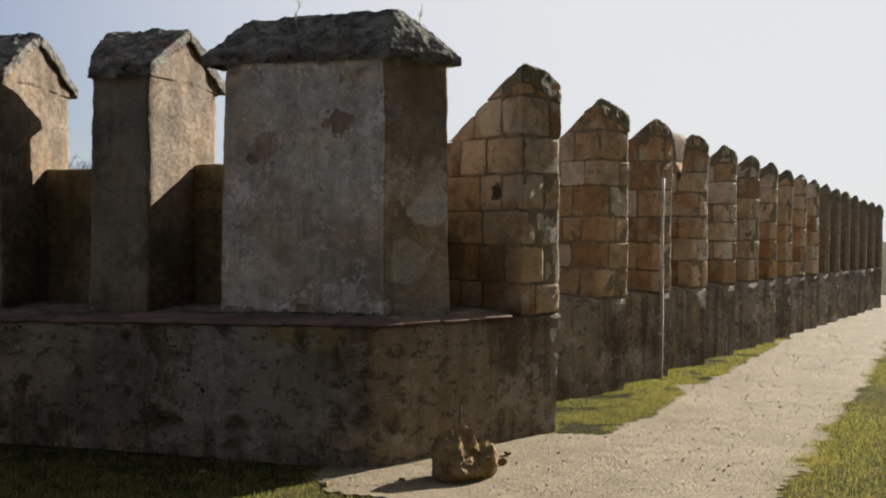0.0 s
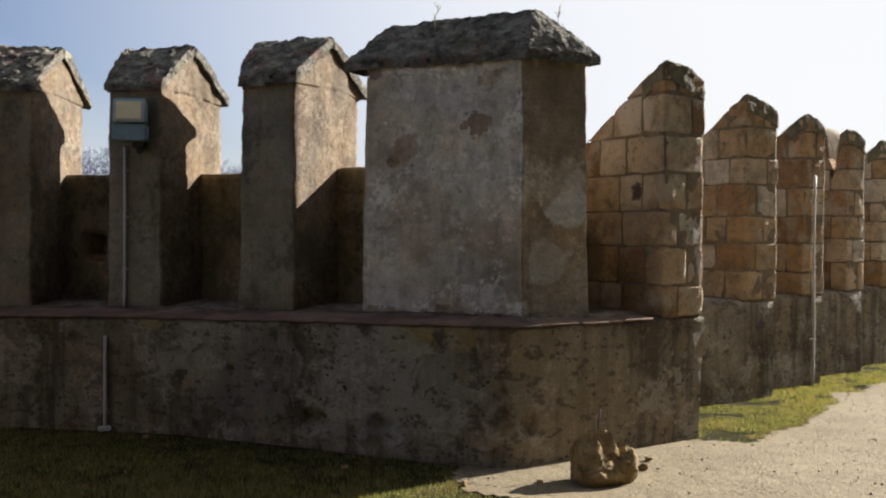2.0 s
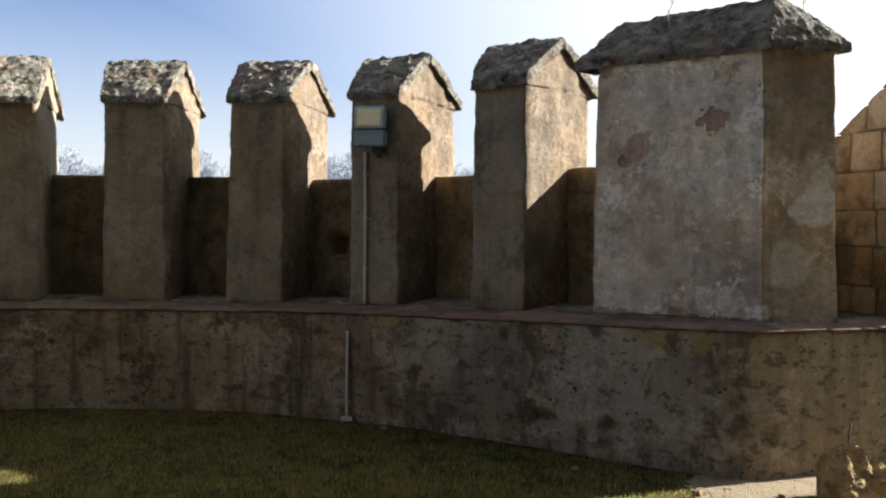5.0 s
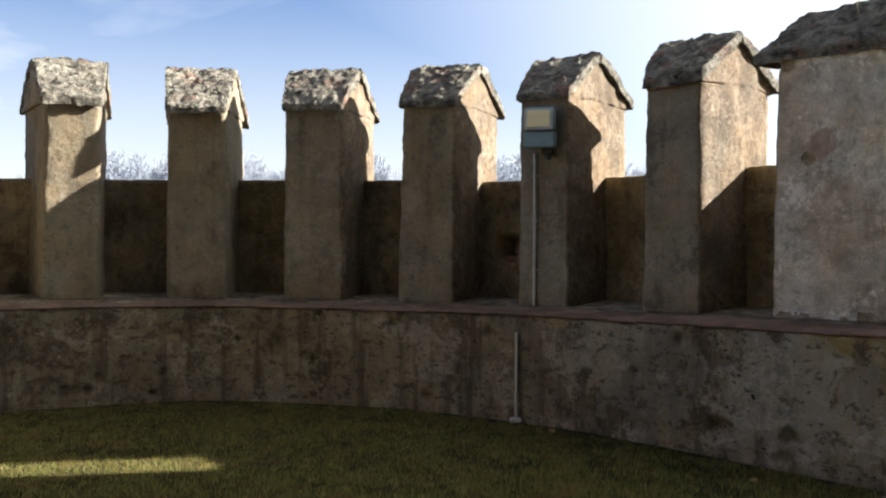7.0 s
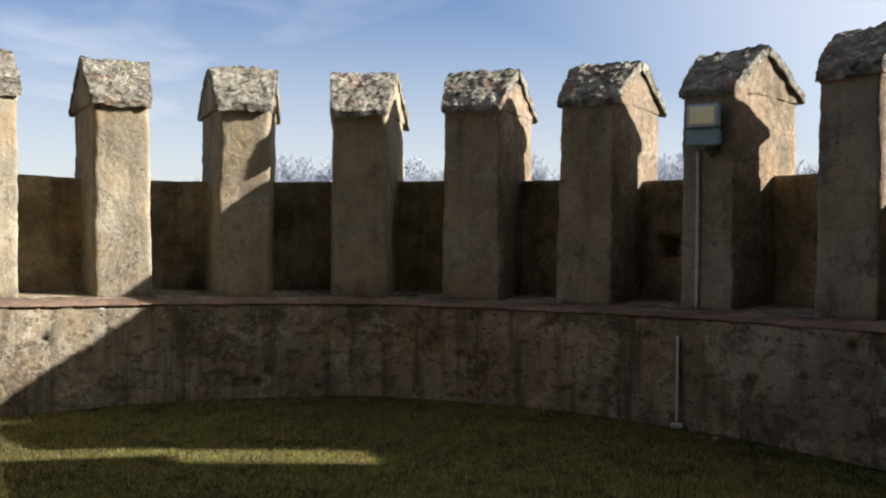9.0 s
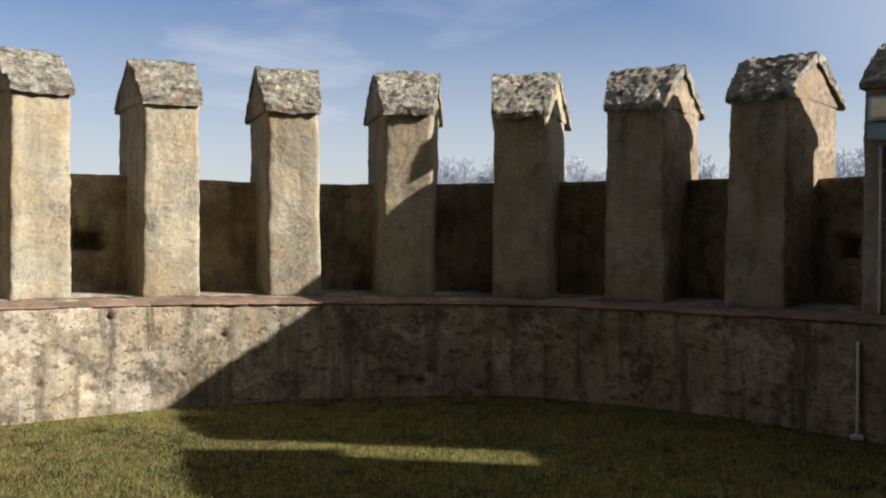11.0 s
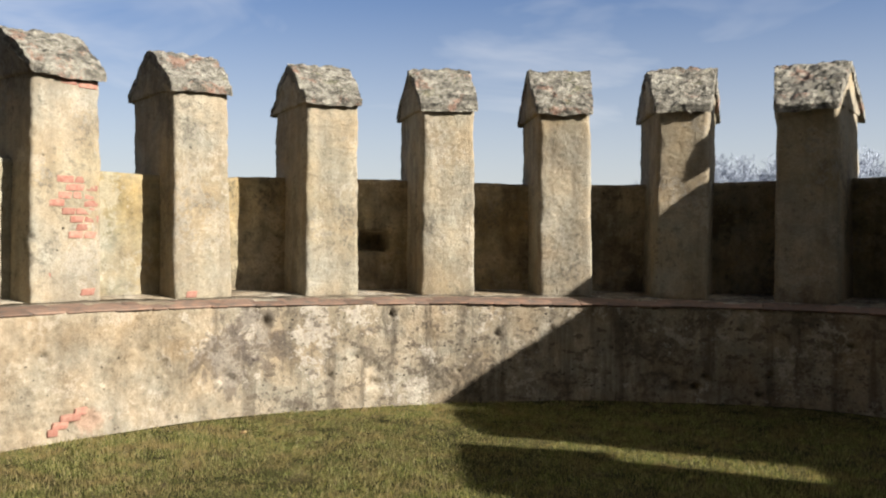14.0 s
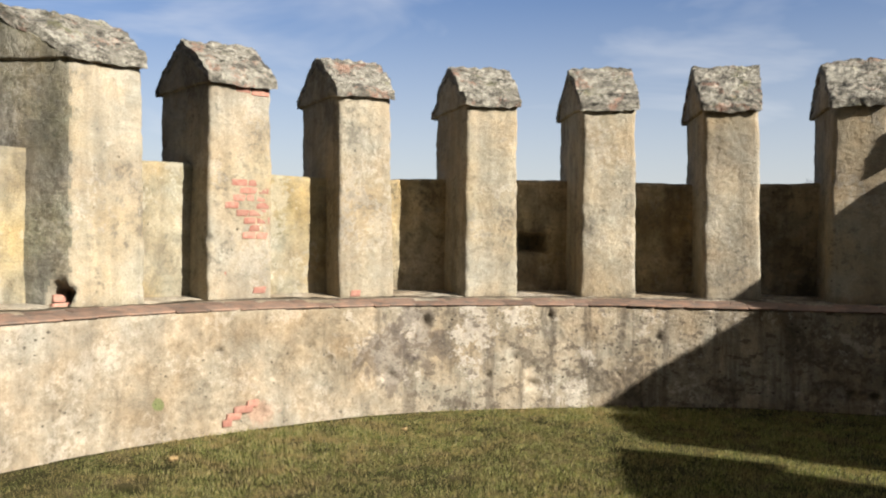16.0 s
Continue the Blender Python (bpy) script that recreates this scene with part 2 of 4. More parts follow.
def cap_stone():
    m, nt, b = material("cap_stone", 0.95)
    crumb = noise_of(nt, 21, 8, 0.75)
    base = ramp_of(nt, summed(nt, noise_of(nt, 5, 8, 0.7, (1, 1, 1.6), 0.5), crumb, 0.4), (0.34, (0.05, 0.046, 0.038)), (0.48, (0.16, 0.145, 0.115)), (0.62, (0.30, 0.28, 0.225)))
    rust = ramp_of(nt, summed(nt, noise_of(nt, 3.6, 6, 0.7), crumb, 0.5), (0.56, grey(0)), (0.63, grey(0.75)))
    col = mixed(nt, rust, base, (0.23, 0.125, 0.085))
    lichen = ramp_of(nt, summed(nt, noise_of(nt, 7.5, 7, 0.7), crumb, 0.6), (0.56, grey(0)), (0.63, grey(0.65)))
    col = mixed(nt, lichen, col, (0.37, 0.342, 0.275))
    moss = ramp_of(nt, noise_of(nt, 4.4, 6, 0.7), (0.58, grey(0)), (0.66, grey(0.5)))
    col = mixed(nt, moss, col, (0.13, 0.125, 0.05))
    # open cracks between the layers of stone
    crack = ramp_of(nt, noise_of(nt, 9, 8, 0.72, (1.0, 1.0, 2.6), 0.8), (0.36, grey(0.12)), (0.44, grey(1)))
    col = mixed(nt, 0.85, col, crack, "MULTIPLY")
    nt.links.new(col, b.inputs["Base Color"])
    bumped(nt, b, (noise_of(nt, 11, 10, 0.78), 0.9, 0.05), (crack, 0.8, 0.035), (noise_of(nt, 60, 6, 0.7), 0.7, 0.015))
    return m


CAP = cap_stone()


def ashlar():
    m, nt, b = material("ashlar_stone", 0.92)
    tone = ramp_of(nt, random_of(nt), (0.0, (0.36, 0.20, 0.095)), (0.3, (0.60, 0.37, 0.175)), (0.6, (0.68, 0.49, 0.285)), (0.85, (0.74, 0.58, 0.40)), (1.0, (0.84, 0.74, 0.58)))
    spot = ramp_of(nt, noise_of(nt, 6, 8, 0.72, distortion=0.5), (0.46, grey(0)), (0.68, grey(0.7)))
    col = mixed(nt, spot, tone, (0.14, 0.09, 0.05))
    worn = ramp_of(nt, noise_of(nt, 3.3, 6, 0.65), (0.50, grey(0)), (0.62, grey(0.75)))
    col = mixed(nt, worn, col, (0.60, 0.51, 0.37))
    lichen = ramp_of(nt, noise_of(nt, 15, 8, 0.75), (0.58, grey(0)), (0.66, grey(0.6)))
    col = mixed(nt, lichen, col, (0.07, 0.055, 0.04))
    grime = ramp_of(nt, noise_of(nt, 2.1, 6, 0.65, distortion=0.6), (0.52, grey(0)), (0.68, grey(0.4)))
    col = mixed(nt, grime, col, (0.12, 0.085, 0.05))
    ragged = noise_of(nt, 9, 7, 0.7)
    # pale patches, and near-black ones that paint the shade inside holes
    for centre, radius, paint, strength in (((4.50, 6.22, 2.60), 0.20, (0.80, 0.70, 0.55), 0.6), ((4.54, 6.17, 2.02), 0.16, (0.78, 0.64, 0.46), 0.6), ((4.53, 6.19, 1.97), 0.065, (0.05, 0.03, 0.02), 0.9),
                                            ((4.40, 6.75, 1.45), 0.20, (0.16, 0.12, 0.08), 0.6), ((6.35, 6.95, 1.9), 0.15, (0.06, 0.035, 0.02), 0.8), ((6.3, 6.98, 2.25), 0.15, (0.80, 0.74, 0.64), 0.7)):
        col = mixed(nt, mixed(nt, 1.0, blot(nt, centre, radius, 0.25, ragged), grey(strength), "MULTIPLY"), col, paint)
    fine = noise_of(nt, 80, 6, 0.7)
    col = mixed(nt, 0.6, col, ramp_of(nt, fine, (0.25, grey(0.5)), (0.75, grey(1.25))), "MULTIPLY")
    holes = ramp_of(nt, noise_of(nt, 26, 5, 0.6), (0.30, grey(0.15)), (0.37, grey(1)))
    col = mixed(nt, 0.85, col, holes, "MULTIPLY")
    nt.links.new(col, b.inputs["Base Color"])
    bumped(nt, b, (noise_of(nt, 9, 9, 0.75), 1.0, 0.06), (fine, 0.7, 0.012), (holes, 0.8, 0.03))
    return m


ASHLAR = ashlar()


def simple(name, a, b2, scale, roughness=0.9, bump=0.4, distance=0.01, metal=0.0, rand=0.0):
    m, nt, b = material(name, roughness)
    n = noise_of(nt, scale, 6, 0.65)
    col = ramp_of(nt, n, (0.3, a), (0.7, b2))
    if rand:
        col = mixed(nt, rand, col, ramp_of(nt, random_of(nt), (0.0, grey(0.45)), (1.0, grey(1.35))), "MULTIPLY")
    nt.links.new(col, b.inputs["Base Color"])
    b.inputs["Metallic"].default_value = metal
    bumped(nt, b, (n, bump, distance))
    return m


MORTAR = simple("mortar", (0.11, 0.083, 0.055), (0.27, 0.205, 0.13), 14, 0.95, 0.7, 0.02)
MOSSY = simple("mossy_stone", (0.085, 0.075, 0.045), (0.25, 0.205, 0.125), 8, 0.95, 0.9, 0.05)
TILE = simple("terracotta_tile", (0.08, 0.068, 0.056), (0.215, 0.125, 0.082), 9, 0.92, 0.8, 0.015, rand=0.55)
BRICK = simple("red_brick", (0.215, 0.085, 0.06), (0.285, 0.165, 0.12), 22, 0.9, 0.5, 0.008, rand=0.35)
ROCK = simple("rubble_stone", (0.085, 0.056, 0.024), (0.34, 0.235, 0.105), 12, 0.92, 0.9, 0.04)
PEBBLE = simple("pebble_stone", (0.15, 0.118, 0.08), (0.33, 0.28, 0.20), 30, 0.9, 0.2, 0.004)
LAMP_PAINT = simple("grey_blue_paint", (0.19, 0.28, 0.33), (0.25, 0.35, 0.40), 20, 0.45, 0.1, 0.002)
LAMP_TRIM = simple("dull_aluminium", (0.36, 0.40, 0.41), (0.46, 0.50, 0.51), 30, 0.45, 0.1, 0.002)
LAMP_REFLECTOR = simple("yellowed_reflector", (0.72, 0.64, 0.38), (0.82, 0.75, 0.50), 8, 0.5, 0.1, 0.002)
CONDUIT = simple("grey_conduit", (0.40, 0.39, 0.37), (0.55, 0.54, 0.52), 25, 0.55, 0.1, 0.002)
DARK_IRON = simple("dark_iron", (0.03, 0.03, 0.03), (0.06, 0.055, 0.05), 25, 0.6, 0.3, 0.003)
STRAW = simple("dry_grass", (0.30, 0.27, 0.16), (0.42, 0.38, 0.24), 10, 0.9, 0.1, 0.001)
BARK_DARK = simple("dead_twig", (0.03, 0.024, 0.017), (0.07, 0.055, 0.04), 20, 0.9, 0.2, 0.002)
# pale blue bark: distance haze painted into the far trees' colour
HAZY_BARK = simple("hazy_bark", (0.25, 0.28, 0.335), (0.34, 0.37, 0.43), 3, 0.95, 0.4, 0.02)


def lawn_soil():
    m, nt, b = material("lawn", 0.97)
    b.inputs["Specular IOR Level"].default_value = 0.03
    base = ramp_of(nt, noise_of(nt, 3.0, 7, 0.65, distortion=0.4), (0.32, (0.022, 0.024, 0.008)), (0.55, (0.05, 0.045, 0.018)), (0.72, (0.11, 0.085, 0.045)))
    fine = noise_of(nt, 55, 7, 0.75)
    col = mixed(nt, 0.75, base, ramp_of(nt, fine, (0.28, grey(0.35)), (0.72, grey(1.45))), "MULTIPLY")
    nt.links.new(col, b.inputs["Base Color"])
    bumped(nt, b, (fine, 1.0, 0.03), (noise_of(nt, 5, 5, 0.6), 0.5, 0.05))
    return m


LAWN = lawn_soil()


def grass_leaf(name, straw, green):
    m, nt, b = material(name, 0.8)
    isl = nt.nodes.new("ShaderNodeNewGeometry").outputs["Random Per Island"]
    col = ramp_of(nt, isl, (0.0, (0.075, 0.10, 0.026)), (0.5, (0.19, 0.19, 0.064)), (0.84, (0.33, 0.285, 0.125)), (1.0, (0.44, 0.38, 0.22)))
    col = mixed(nt, 1.0, col, green, "MULTIPLY")
    patch = ramp_of(nt, noise_of(nt, 3.4, 7, 0.7), (0.46, grey(0)), (0.60, grey(straw)))
    col = mixed(nt, patch, col, (0.29, 0.205, 0.105))
    clump = ramp_of(nt, noise_of(nt, 11, 5, 0.65), (0.34, grey(0.55)), (0.62, grey(1.15)))
    col = mixed(nt, 0.9, col, clump, "MULTIPLY")
    nt.links.new(col, b.inputs["Base Color"])
    # thin leaves let light through
    thin = nt.nodes.new("ShaderNodeBsdfTranslucent")
    nt.links.new(mixed(nt, 1.0, col, (1.25, 1.3, 0.75), "MULTIPLY"), thin.inputs["Color"])
    both = nt.nodes.new("ShaderNodeMixShader")
    both.inputs[0].default_value = 0.5
    nt.links.new(b.outputs[0], both.inputs[1])
    nt.links.new(thin.outputs[0], both.inputs[2])
    nt.links.new(both.outputs[0], nt.nodes["Material Output"].inputs["Surface"])
    return m


GRASS = grass_leaf("lawn_blades", 0.7, (1.0, 1.0, 1.0))
VERGE = grass_leaf("verge_blades", 0.55, (0.90, 0.88, 0.80))


def gravel():
    m, nt, b = material("gravel", 0.95)
    base = ramp_of(nt, noise_of(nt, 1.6, 6, 0.6, distortion=0.5), (0.3, (0.175, 0.135, 0.08)), (0.7, (0.235, 0.188, 0.115)))
    v = nt.nodes.new("ShaderNodeTexVoronoi")
    v.inputs["Scale"].default_value = 62
    nt.links.new(place_of(nt), v.inputs["Vector"])
    stones = ramp_of(nt, v.outputs["Color"], (0.1, grey(0.6)), (0.9, grey(1.25)))
    col = mixed(nt, 0.7, base, stones, "MULTIPLY")
    nt.links.new(col, b.inputs["Base Color"])
    bumped(nt, b, (v.outputs["Distance"], 0.5, 0.008), (noise_of(nt, 20, 6, 0.7), 0.6, 0.02))
    return m


GRAVEL = gravel()

# ---- plan ----
# inner foot of the bastion wall, from the corner round to the far side
PLAN = [(3.70, 4.80), (3.05, 5.68), (2.40, 6.40), (1.62, 7.22), (0.67, 8.10), (-0.40, 8.72), (-1.40, 9.00), (-2.55, 9.02),
        (-4.00, 8.40), (-5.25, 7.38), (-6.05, 6.20), (-6.52, 5.05), (-6.72, 3.70), (-6.52, 2.25), (-6.00, 0.85), (-5.20, -0.40), (-4.2, -1.4)]
LEDGE = ((0.0, 1.0), (2.0, 0.965), (5.0, 0.925), (8.0, 0.945), (11.0, 0.985), (14.0, 1.02), (30.0, 1.02))
# FIRST_AZ and BAY_AZ exceed SUN_AZ, turning the wall faces to keep them unlit
FIRST_AZ, WALL_AZ, BAY_AZ = 80.8, 67.0, 82.3   # first bay, the run of the bays, the face of each bay


def toward(az):
    return Vector((math.sin(radians(az)), math.cos(radians(az)), 0))


ALONG = toward(FIRST_AZ)
CORNER = Vector((3.05, 5.68, 0))
PARAPET_TOP = 2.18
SETBACK = 0.42
PARAPET_AT = 1.10


def line_through(points, per=24):
    out = []
    for i in range(1, len(points) - 2):
        p = [Vector((*q, 0)) for q in points[i - 1:i + 3]]
        for k in range(per):
            t = k / per
            out.append(0.5 * ((2 * p[1]) + (p[2] - p[0]) * t + (2 * p[0] - 5 * p[1] + 4 * p[2] - p[3]) * t * t + (3 * p[1] - p[0] - 3 * p[2] + p[3]) * t ** 3))
    out.append(Vector((*points[-2], 0)))
    return out


class Path:
    """A plan line by its length; normals point away from the courtyard."""

    def __init__(self, pts):
        self.pts = pts
        self.run = [0.0]
        for a, b in zip(pts, pts[1:]):
            self.run.append(self.run[-1] + (b - a).length)
        self.length = self.run[-1]

    def at(self, s):
        s = min(max(s, 0.0), self.length - 1e-6)
        i = int(np.searchsorted(self.run, s, side="right")) - 1
        a, b = self.pts[i], self.pts[i + 1]
        return a.lerp(b, (s - self.run[i]) / (self.run[i + 1] - self.run[i]))

    def normal(self, s, h=0.18):
        d = (self.at(s + h) - self.at(s - h)).normalized()
        return Vector((d.y, -d.x, 0))

    def off(self, s, o, z=0.0):
        p = self.at(s) + self.normal(s) * o
        return Vector((p.x, p.y, z))


BASTION = Path(line_through(PLAN))


def ledge_z(s):
    return float(np.interp(s, [a for a, _ in LEDGE], [b for _, b in LEDGE]))


def fbm(p, scale, seed=0.0, octaves=4):
    return noise.fractal(Vector(p) * scale + Vector((seed, seed * 1.7, -seed)), 1.0, 2.0, octaves)


def shake(p, amp, seed=0.0, scale=3.0):
    """Uneven hand-built surface: broad waves and small lumps."""
    v = noise.noise_vector(Vector(p) * scale + Vector((seed, -seed, seed * 2)))
    w = noise.noise_vector(Vector(p) * scale * 4.3 + Vector((seed, seed, -seed)))
    return Vector(p) + v * amp + w * amp * 0.45


def mesh_of(name, verts, faces, mat, smooth=True, solid=True):
    me = bpy.data.meshes.new(name)
    me.from_pydata([tuple(v) for v in verts], [], faces)
    if solid:
        bm = bmesh.new()
        bm.from_mesh(me)
        bmesh.ops.recalc_face_normals(bm, faces=bm.faces)
        bm.to_mesh(me)
        bm.free()
    me.materials.append(mat)
    if smooth:
        me.polygons.foreach_set("use_smooth", [True] * len(me.polygons))
    me.update()
    return me


def part(name, me, parent, label=""):
    ob = new(name, me)
    ob.parent = parent
    return tagged(ob, label)


def thing(name, label, category, group="", at=(0, 0, 0)):
    ob = new(name)
    ob.empty_display_size = 0.2
    ob.location = at
    return tagged(ob, label, category, group)


def structure(name, me, label):
    return tagged(new(name, me), label, name.split("_")[0], kind="structure")


def block(fn, nx, ny, nz, edge=0.03):
    """The skin of a box: fn maps (u, v, w), u and v in -1..1 and w in 0..1, to a place. edge: how far in the rounding of its edges begins."""
    def ticks(n):
        t = [i / n for i in range(n + 1)]
        return sorted(set([0.0, edge, 1 - edge, 1.0] + [x for x in t if edge * 1.5 < x < 1 - edge * 1.5]))
    X, Y, Z = ticks(nx), ticks(ny), ticks(nz)
    verts, faces, index = [], [], {}
    def vid(i, j, k):
        key = (i, j, k)
        if key not in index:
            u, v, w = X[i], Y[j], Z[k]
            ends = (i in (0, len(X) - 1)) + (j in (0, len(Y) - 1)) + (k in (0, len(Z) - 1))
            if ends > 1:
                pull = 0.32 * edge if ends == 2 else 0.45 * edge
                u, v, w = [x + (pull if x == 0 else -pull if x == 1 else 0) for x in (u, v, w)]
            index[key] = len(verts)
            verts.append(fn(2 * u - 1, 2 * v - 1, w))
        return index[key]
    a, b, c = len(X) - 1, len(Y) - 1, len(Z) - 1
    for i in range(a):
        for j in range(b):
            faces.append((vid(i, j, 0), vid(i, j + 1, 0), vid(i + 1, j + 1, 0), vid(i + 1, j, 0)))
            faces.append((vid(i, j, c), vid(i + 1, j, c), vid(i + 1, j + 1, c), vid(i, j + 1, c)))
    for i in range(a):
        for k in range(c):
            faces.append((vid(i, 0, k), vid(i + 1, 0, k), vid(i + 1, 0, k + 1), vid(i, 0, k + 1)))
            faces.append((vid(i, b, k), vid(i, b, k + 1), vid(i + 1, b, k + 1), vid(i + 1, b, k)))
    for j in range(b):
        for k in range(c):
            faces.append((vid(0, j, k), vid(0, j, k + 1), vid(0, j + 1, k + 1), vid(0, j + 1, k)))
            faces.append((vid(a, j, k), vid(a, j + 1, k), vid(a, j + 1, k + 1), vid(a, j, k + 1)))
    return verts, faces


def swept(place, lengths, profile, amp, seed, closed=True):
    """A wall: place(s, o, z) along lengths, with the profile's (o, z) points; both ends closed."""
    verts, faces = [], []
    n = len(profile(0))
    for s in lengths:
        for o, z in profile(s):
            verts.append(shake(place(s, o, z), amp, seed, 2.2))
    m = len(lengths)
    for i in range(m - 1):
        for j in range(n if closed else n - 1):
            k = (j + 1) % n
            faces.append((i * n + j, i * n + k, (i + 1) * n + k, (i + 1) * n + j))
    for row, order in ((0, -1), (m - 1, 1)):
        k = len(verts)
        verts += [verts[row * n + j].copy() for j in range(n)]
        faces.append(tuple(range(k, k + n))[::order])
    return verts, faces


def steps(a, b, n):
    return [a + (b - a) * i / n for i in range(n + 1)]


# ---- low wall of the bastion, carried round the corner along the straight wall ----
STRAIGHT_END = 1.98
run_pts = [CORNER + ALONG * s for s in steps(STRAIGHT_END, 0.14, 24)] 
arc_a, arc_b = CORNER + ALONG * 0.14, BASTION.at(0.14)
run_pts += [(arc_a * (1 - t) + CORNER * t) * (1 - t) + (CORNER * (1 - t) + arc_b * t) * t for t in steps(0.1, 0.9, 8)]
run_pts += [BASTION.at(s) for s in steps(0.14, BASTION.length - 0.01, 300)]
LOWPATH = Path(run_pts)
S_CORNER = STRAIGHT_END - 0.05


def low_ledge(s):
    return ledge_z(max(0.0, s - S_CORNER)) if s > S_CORNER else 1.0


def low_profile(s):
    zl = low_ledge(s)
    prof = [(0.03, -0.25)] + [(0.03 * (1 - k / 30), -0.08 + (zl - 0.03 + 0.08) * k / 30) for k in range(31)]
    return prof + [(0.12, zl - 0.004), (0.28, zl + 0.016), (0.46, zl + 0.036), (0.46, -0.25)]


# broken-out pockets: length along the wall, height, radius, depth
rng_h = random.Random(77)
POCKETS = [(S_CORNER + 1.02, 0.22, 0.06, 0.10), (S_CORNER + 1.55, 0.20, 0.09, 0.07), (S_CORNER + 0.08, 0.10, 0.05, 0.06), (S_CORNER - 0.15, 0.28, 0.07, 0.05), (S_CORNER + 0.35, 0.75, 0.06, 0.05)]
POCKETS += [(S_CORNER + rng_h.uniform(0.3, 14.0), rng_h.uniform(0.05, 0.85), rng_h.uniform(0.02, 0.055), rng_h.uniform(0.02, 0.05)) for _ in range(46)]


def low_place(s, o, z):
    d = 0.0
    if o < 0.04 and 0 < z < 0.92:
        for ps, pz, pr, pd in POCKETS:
            if abs(s - ps) < pr * 1.4 and abs(z - pz) < pr:
                q = math.hypot((s - ps) / 1.3, z - pz) / pr + 0.35 * noise.noise(Vector((s * 22, z * 22, 0)))
                d = max(d, pd * min(1.0, max(0.0, (1.0 - q) * 3.0)))
    return LOWPATH.off(s, o + d, z)


v, f = swept(low_place, steps(0.0, LOWPATH.length, 800), low_profile, 0.017, 3.1)
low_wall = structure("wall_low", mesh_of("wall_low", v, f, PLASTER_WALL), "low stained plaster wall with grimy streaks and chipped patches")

# walkway bed behind the low wall, out to the parapet
v, f = swept(BASTION.off, steps(0.0, BASTION.length, 200), lambda s: [(0.44, -0.2), (0.44, ledge_z(s) + 0.030), (0.80, ledge_z(s) + 0.055), (1.2, ledge_z(s) + 0.06), (1.2, -0.2)], 0.008, 5.0)
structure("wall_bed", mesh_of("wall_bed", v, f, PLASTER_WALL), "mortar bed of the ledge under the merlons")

# plain wall added unseen behind the camera; closes the court and blocks sky light
def sky_blocker():
    def fn(u, v, w):
        return shake((-6.0 + u * 18.0, -5.0 + 0.268 * (-6.0 + u * 18.0) + v * 0.5, -0.3 + w * 19.3), 0.03, 4.0, 0.8)
    vs, fs = block(fn, 60, 2, 22, 0.01)
    return mesh_of("wall_castle", vs, fs, BLOCKER)


structure("wall_castle", sky_blocker(), "tall plain plastered wall closing the court, added unseen to block sky light")

# ---- parapets ----
SLOTS = ((-40.1, 1.53, 0.25, 0.17), (4.0, 1.50, 0.20, 0.22))


def heading_of(p):
    return math.degrees(math.atan2(p.x, p.y))


def s_at_heading(a, o):
    """Length along the bastion at which a line offset by o is met from the courtyard's middle at that heading."""
    ss = np.linspace(0.0, BASTION.length, 900)
    hs = np.array([heading_of(BASTION.off(s, o)) for s in ss])
    return float(ss[np.argmin(np.abs(hs - a))])


slot_s = [(s_at_heading(a, PARAPET_AT), z, w, h) for a, z, w, h in SLOTS]


def parapet_heading(s):
    return heading_of(BASTION.off(s, PARAPET_AT))


def bastion_parapet(a, b, face, mat, n_steps):
    ss = steps(a, b, n_steps)
    nz = 26
    verts, faces = [], []
    for s in ss:
        z0, z1 = ledge_z(s) - 0.05, PARAPET_TOP + 0.02 * math.sin(s * 1.3) + (0.07 if parapet_heading(s) < -61 else 0.0)
        row = []
        for k in range(nz + 1):
            z = z0 + (z1 - z0) * k / nz
            o = face
            for s0, zc, w, h in slot_s:
                if abs(s - s0) < w / 2 and abs(z - zc) < h / 2:
                    o += 0.32
            row.append((o, z))
        row += [(face + 0.10, z1 + 0.012), (face + 0.25, z1 + 0.01), (PARAPET_AT + 0.36, z1), (PARAPET_AT + 0.40, z0), (PARAPET_AT + 0.42, -0.3)]
        verts += [shake(BASTION.off(s, o, z), 0.016, 8.0, 2.6) for o, z in row]
    n, m = nz + 6, len(ss)
    for i in range(m - 1):
        for j in range(n - 1):
            faces.append((i * n + j, i * n + j + 1, (i + 1) * n + j + 1, (i + 1) * n + j))
    for row in (0, m - 1):
        k0 = len(verts)
        verts += [verts[row * n + j].copy() for j in range(n)]
        faces.append(tuple(range(k0, k0 + n)))
    return mesh_of("parapet", verts, faces, mat)


S_NEAR = s_at_heading(-52.3, PARAPET_AT)
structure("wall_parapet", bastion_parapet(0.55, S_NEAR, PARAPET_AT, PLASTER_PARAPET, 250), "rough plaster parapet between the merlons with small loopholes")
structure("wall_parapet_end", bastion_parapet(S_NEAR + 0.01, BASTION.length, 0.78, PARAPET_CREAM, 90), "sunlit cream plaster parapet standing a little nearer and higher")


def straight_top(s):
    return 3.15 - 0.037 * s


# bays of the straight wall, each set back a little behind the last: headings of their far ends
# the steps between bays are added, so each turned face stays in shade
RUN_FROM, RUN_WAY = Vector((5.30, 6.58, 0)), toward(WALL_AZ)
ENDS = [39.67, 43.80, 46.33, 48.41, 50.03, 51.28, 52.27, 53.10, 53.85, 54.50, 55.08, 55.62, 56.12, 56.58, 57.0, 57.4, 57.8]
STARTS = [33.9] + ENDS[:-1]


def meet(az, p, d):
    """Where the heading az meets the line through p along d."""
    h = toward(az)
    k = (p.x * h.y - p.y * h.x) / (d.y * h.x - d.x * h.y)
    return p + d * k


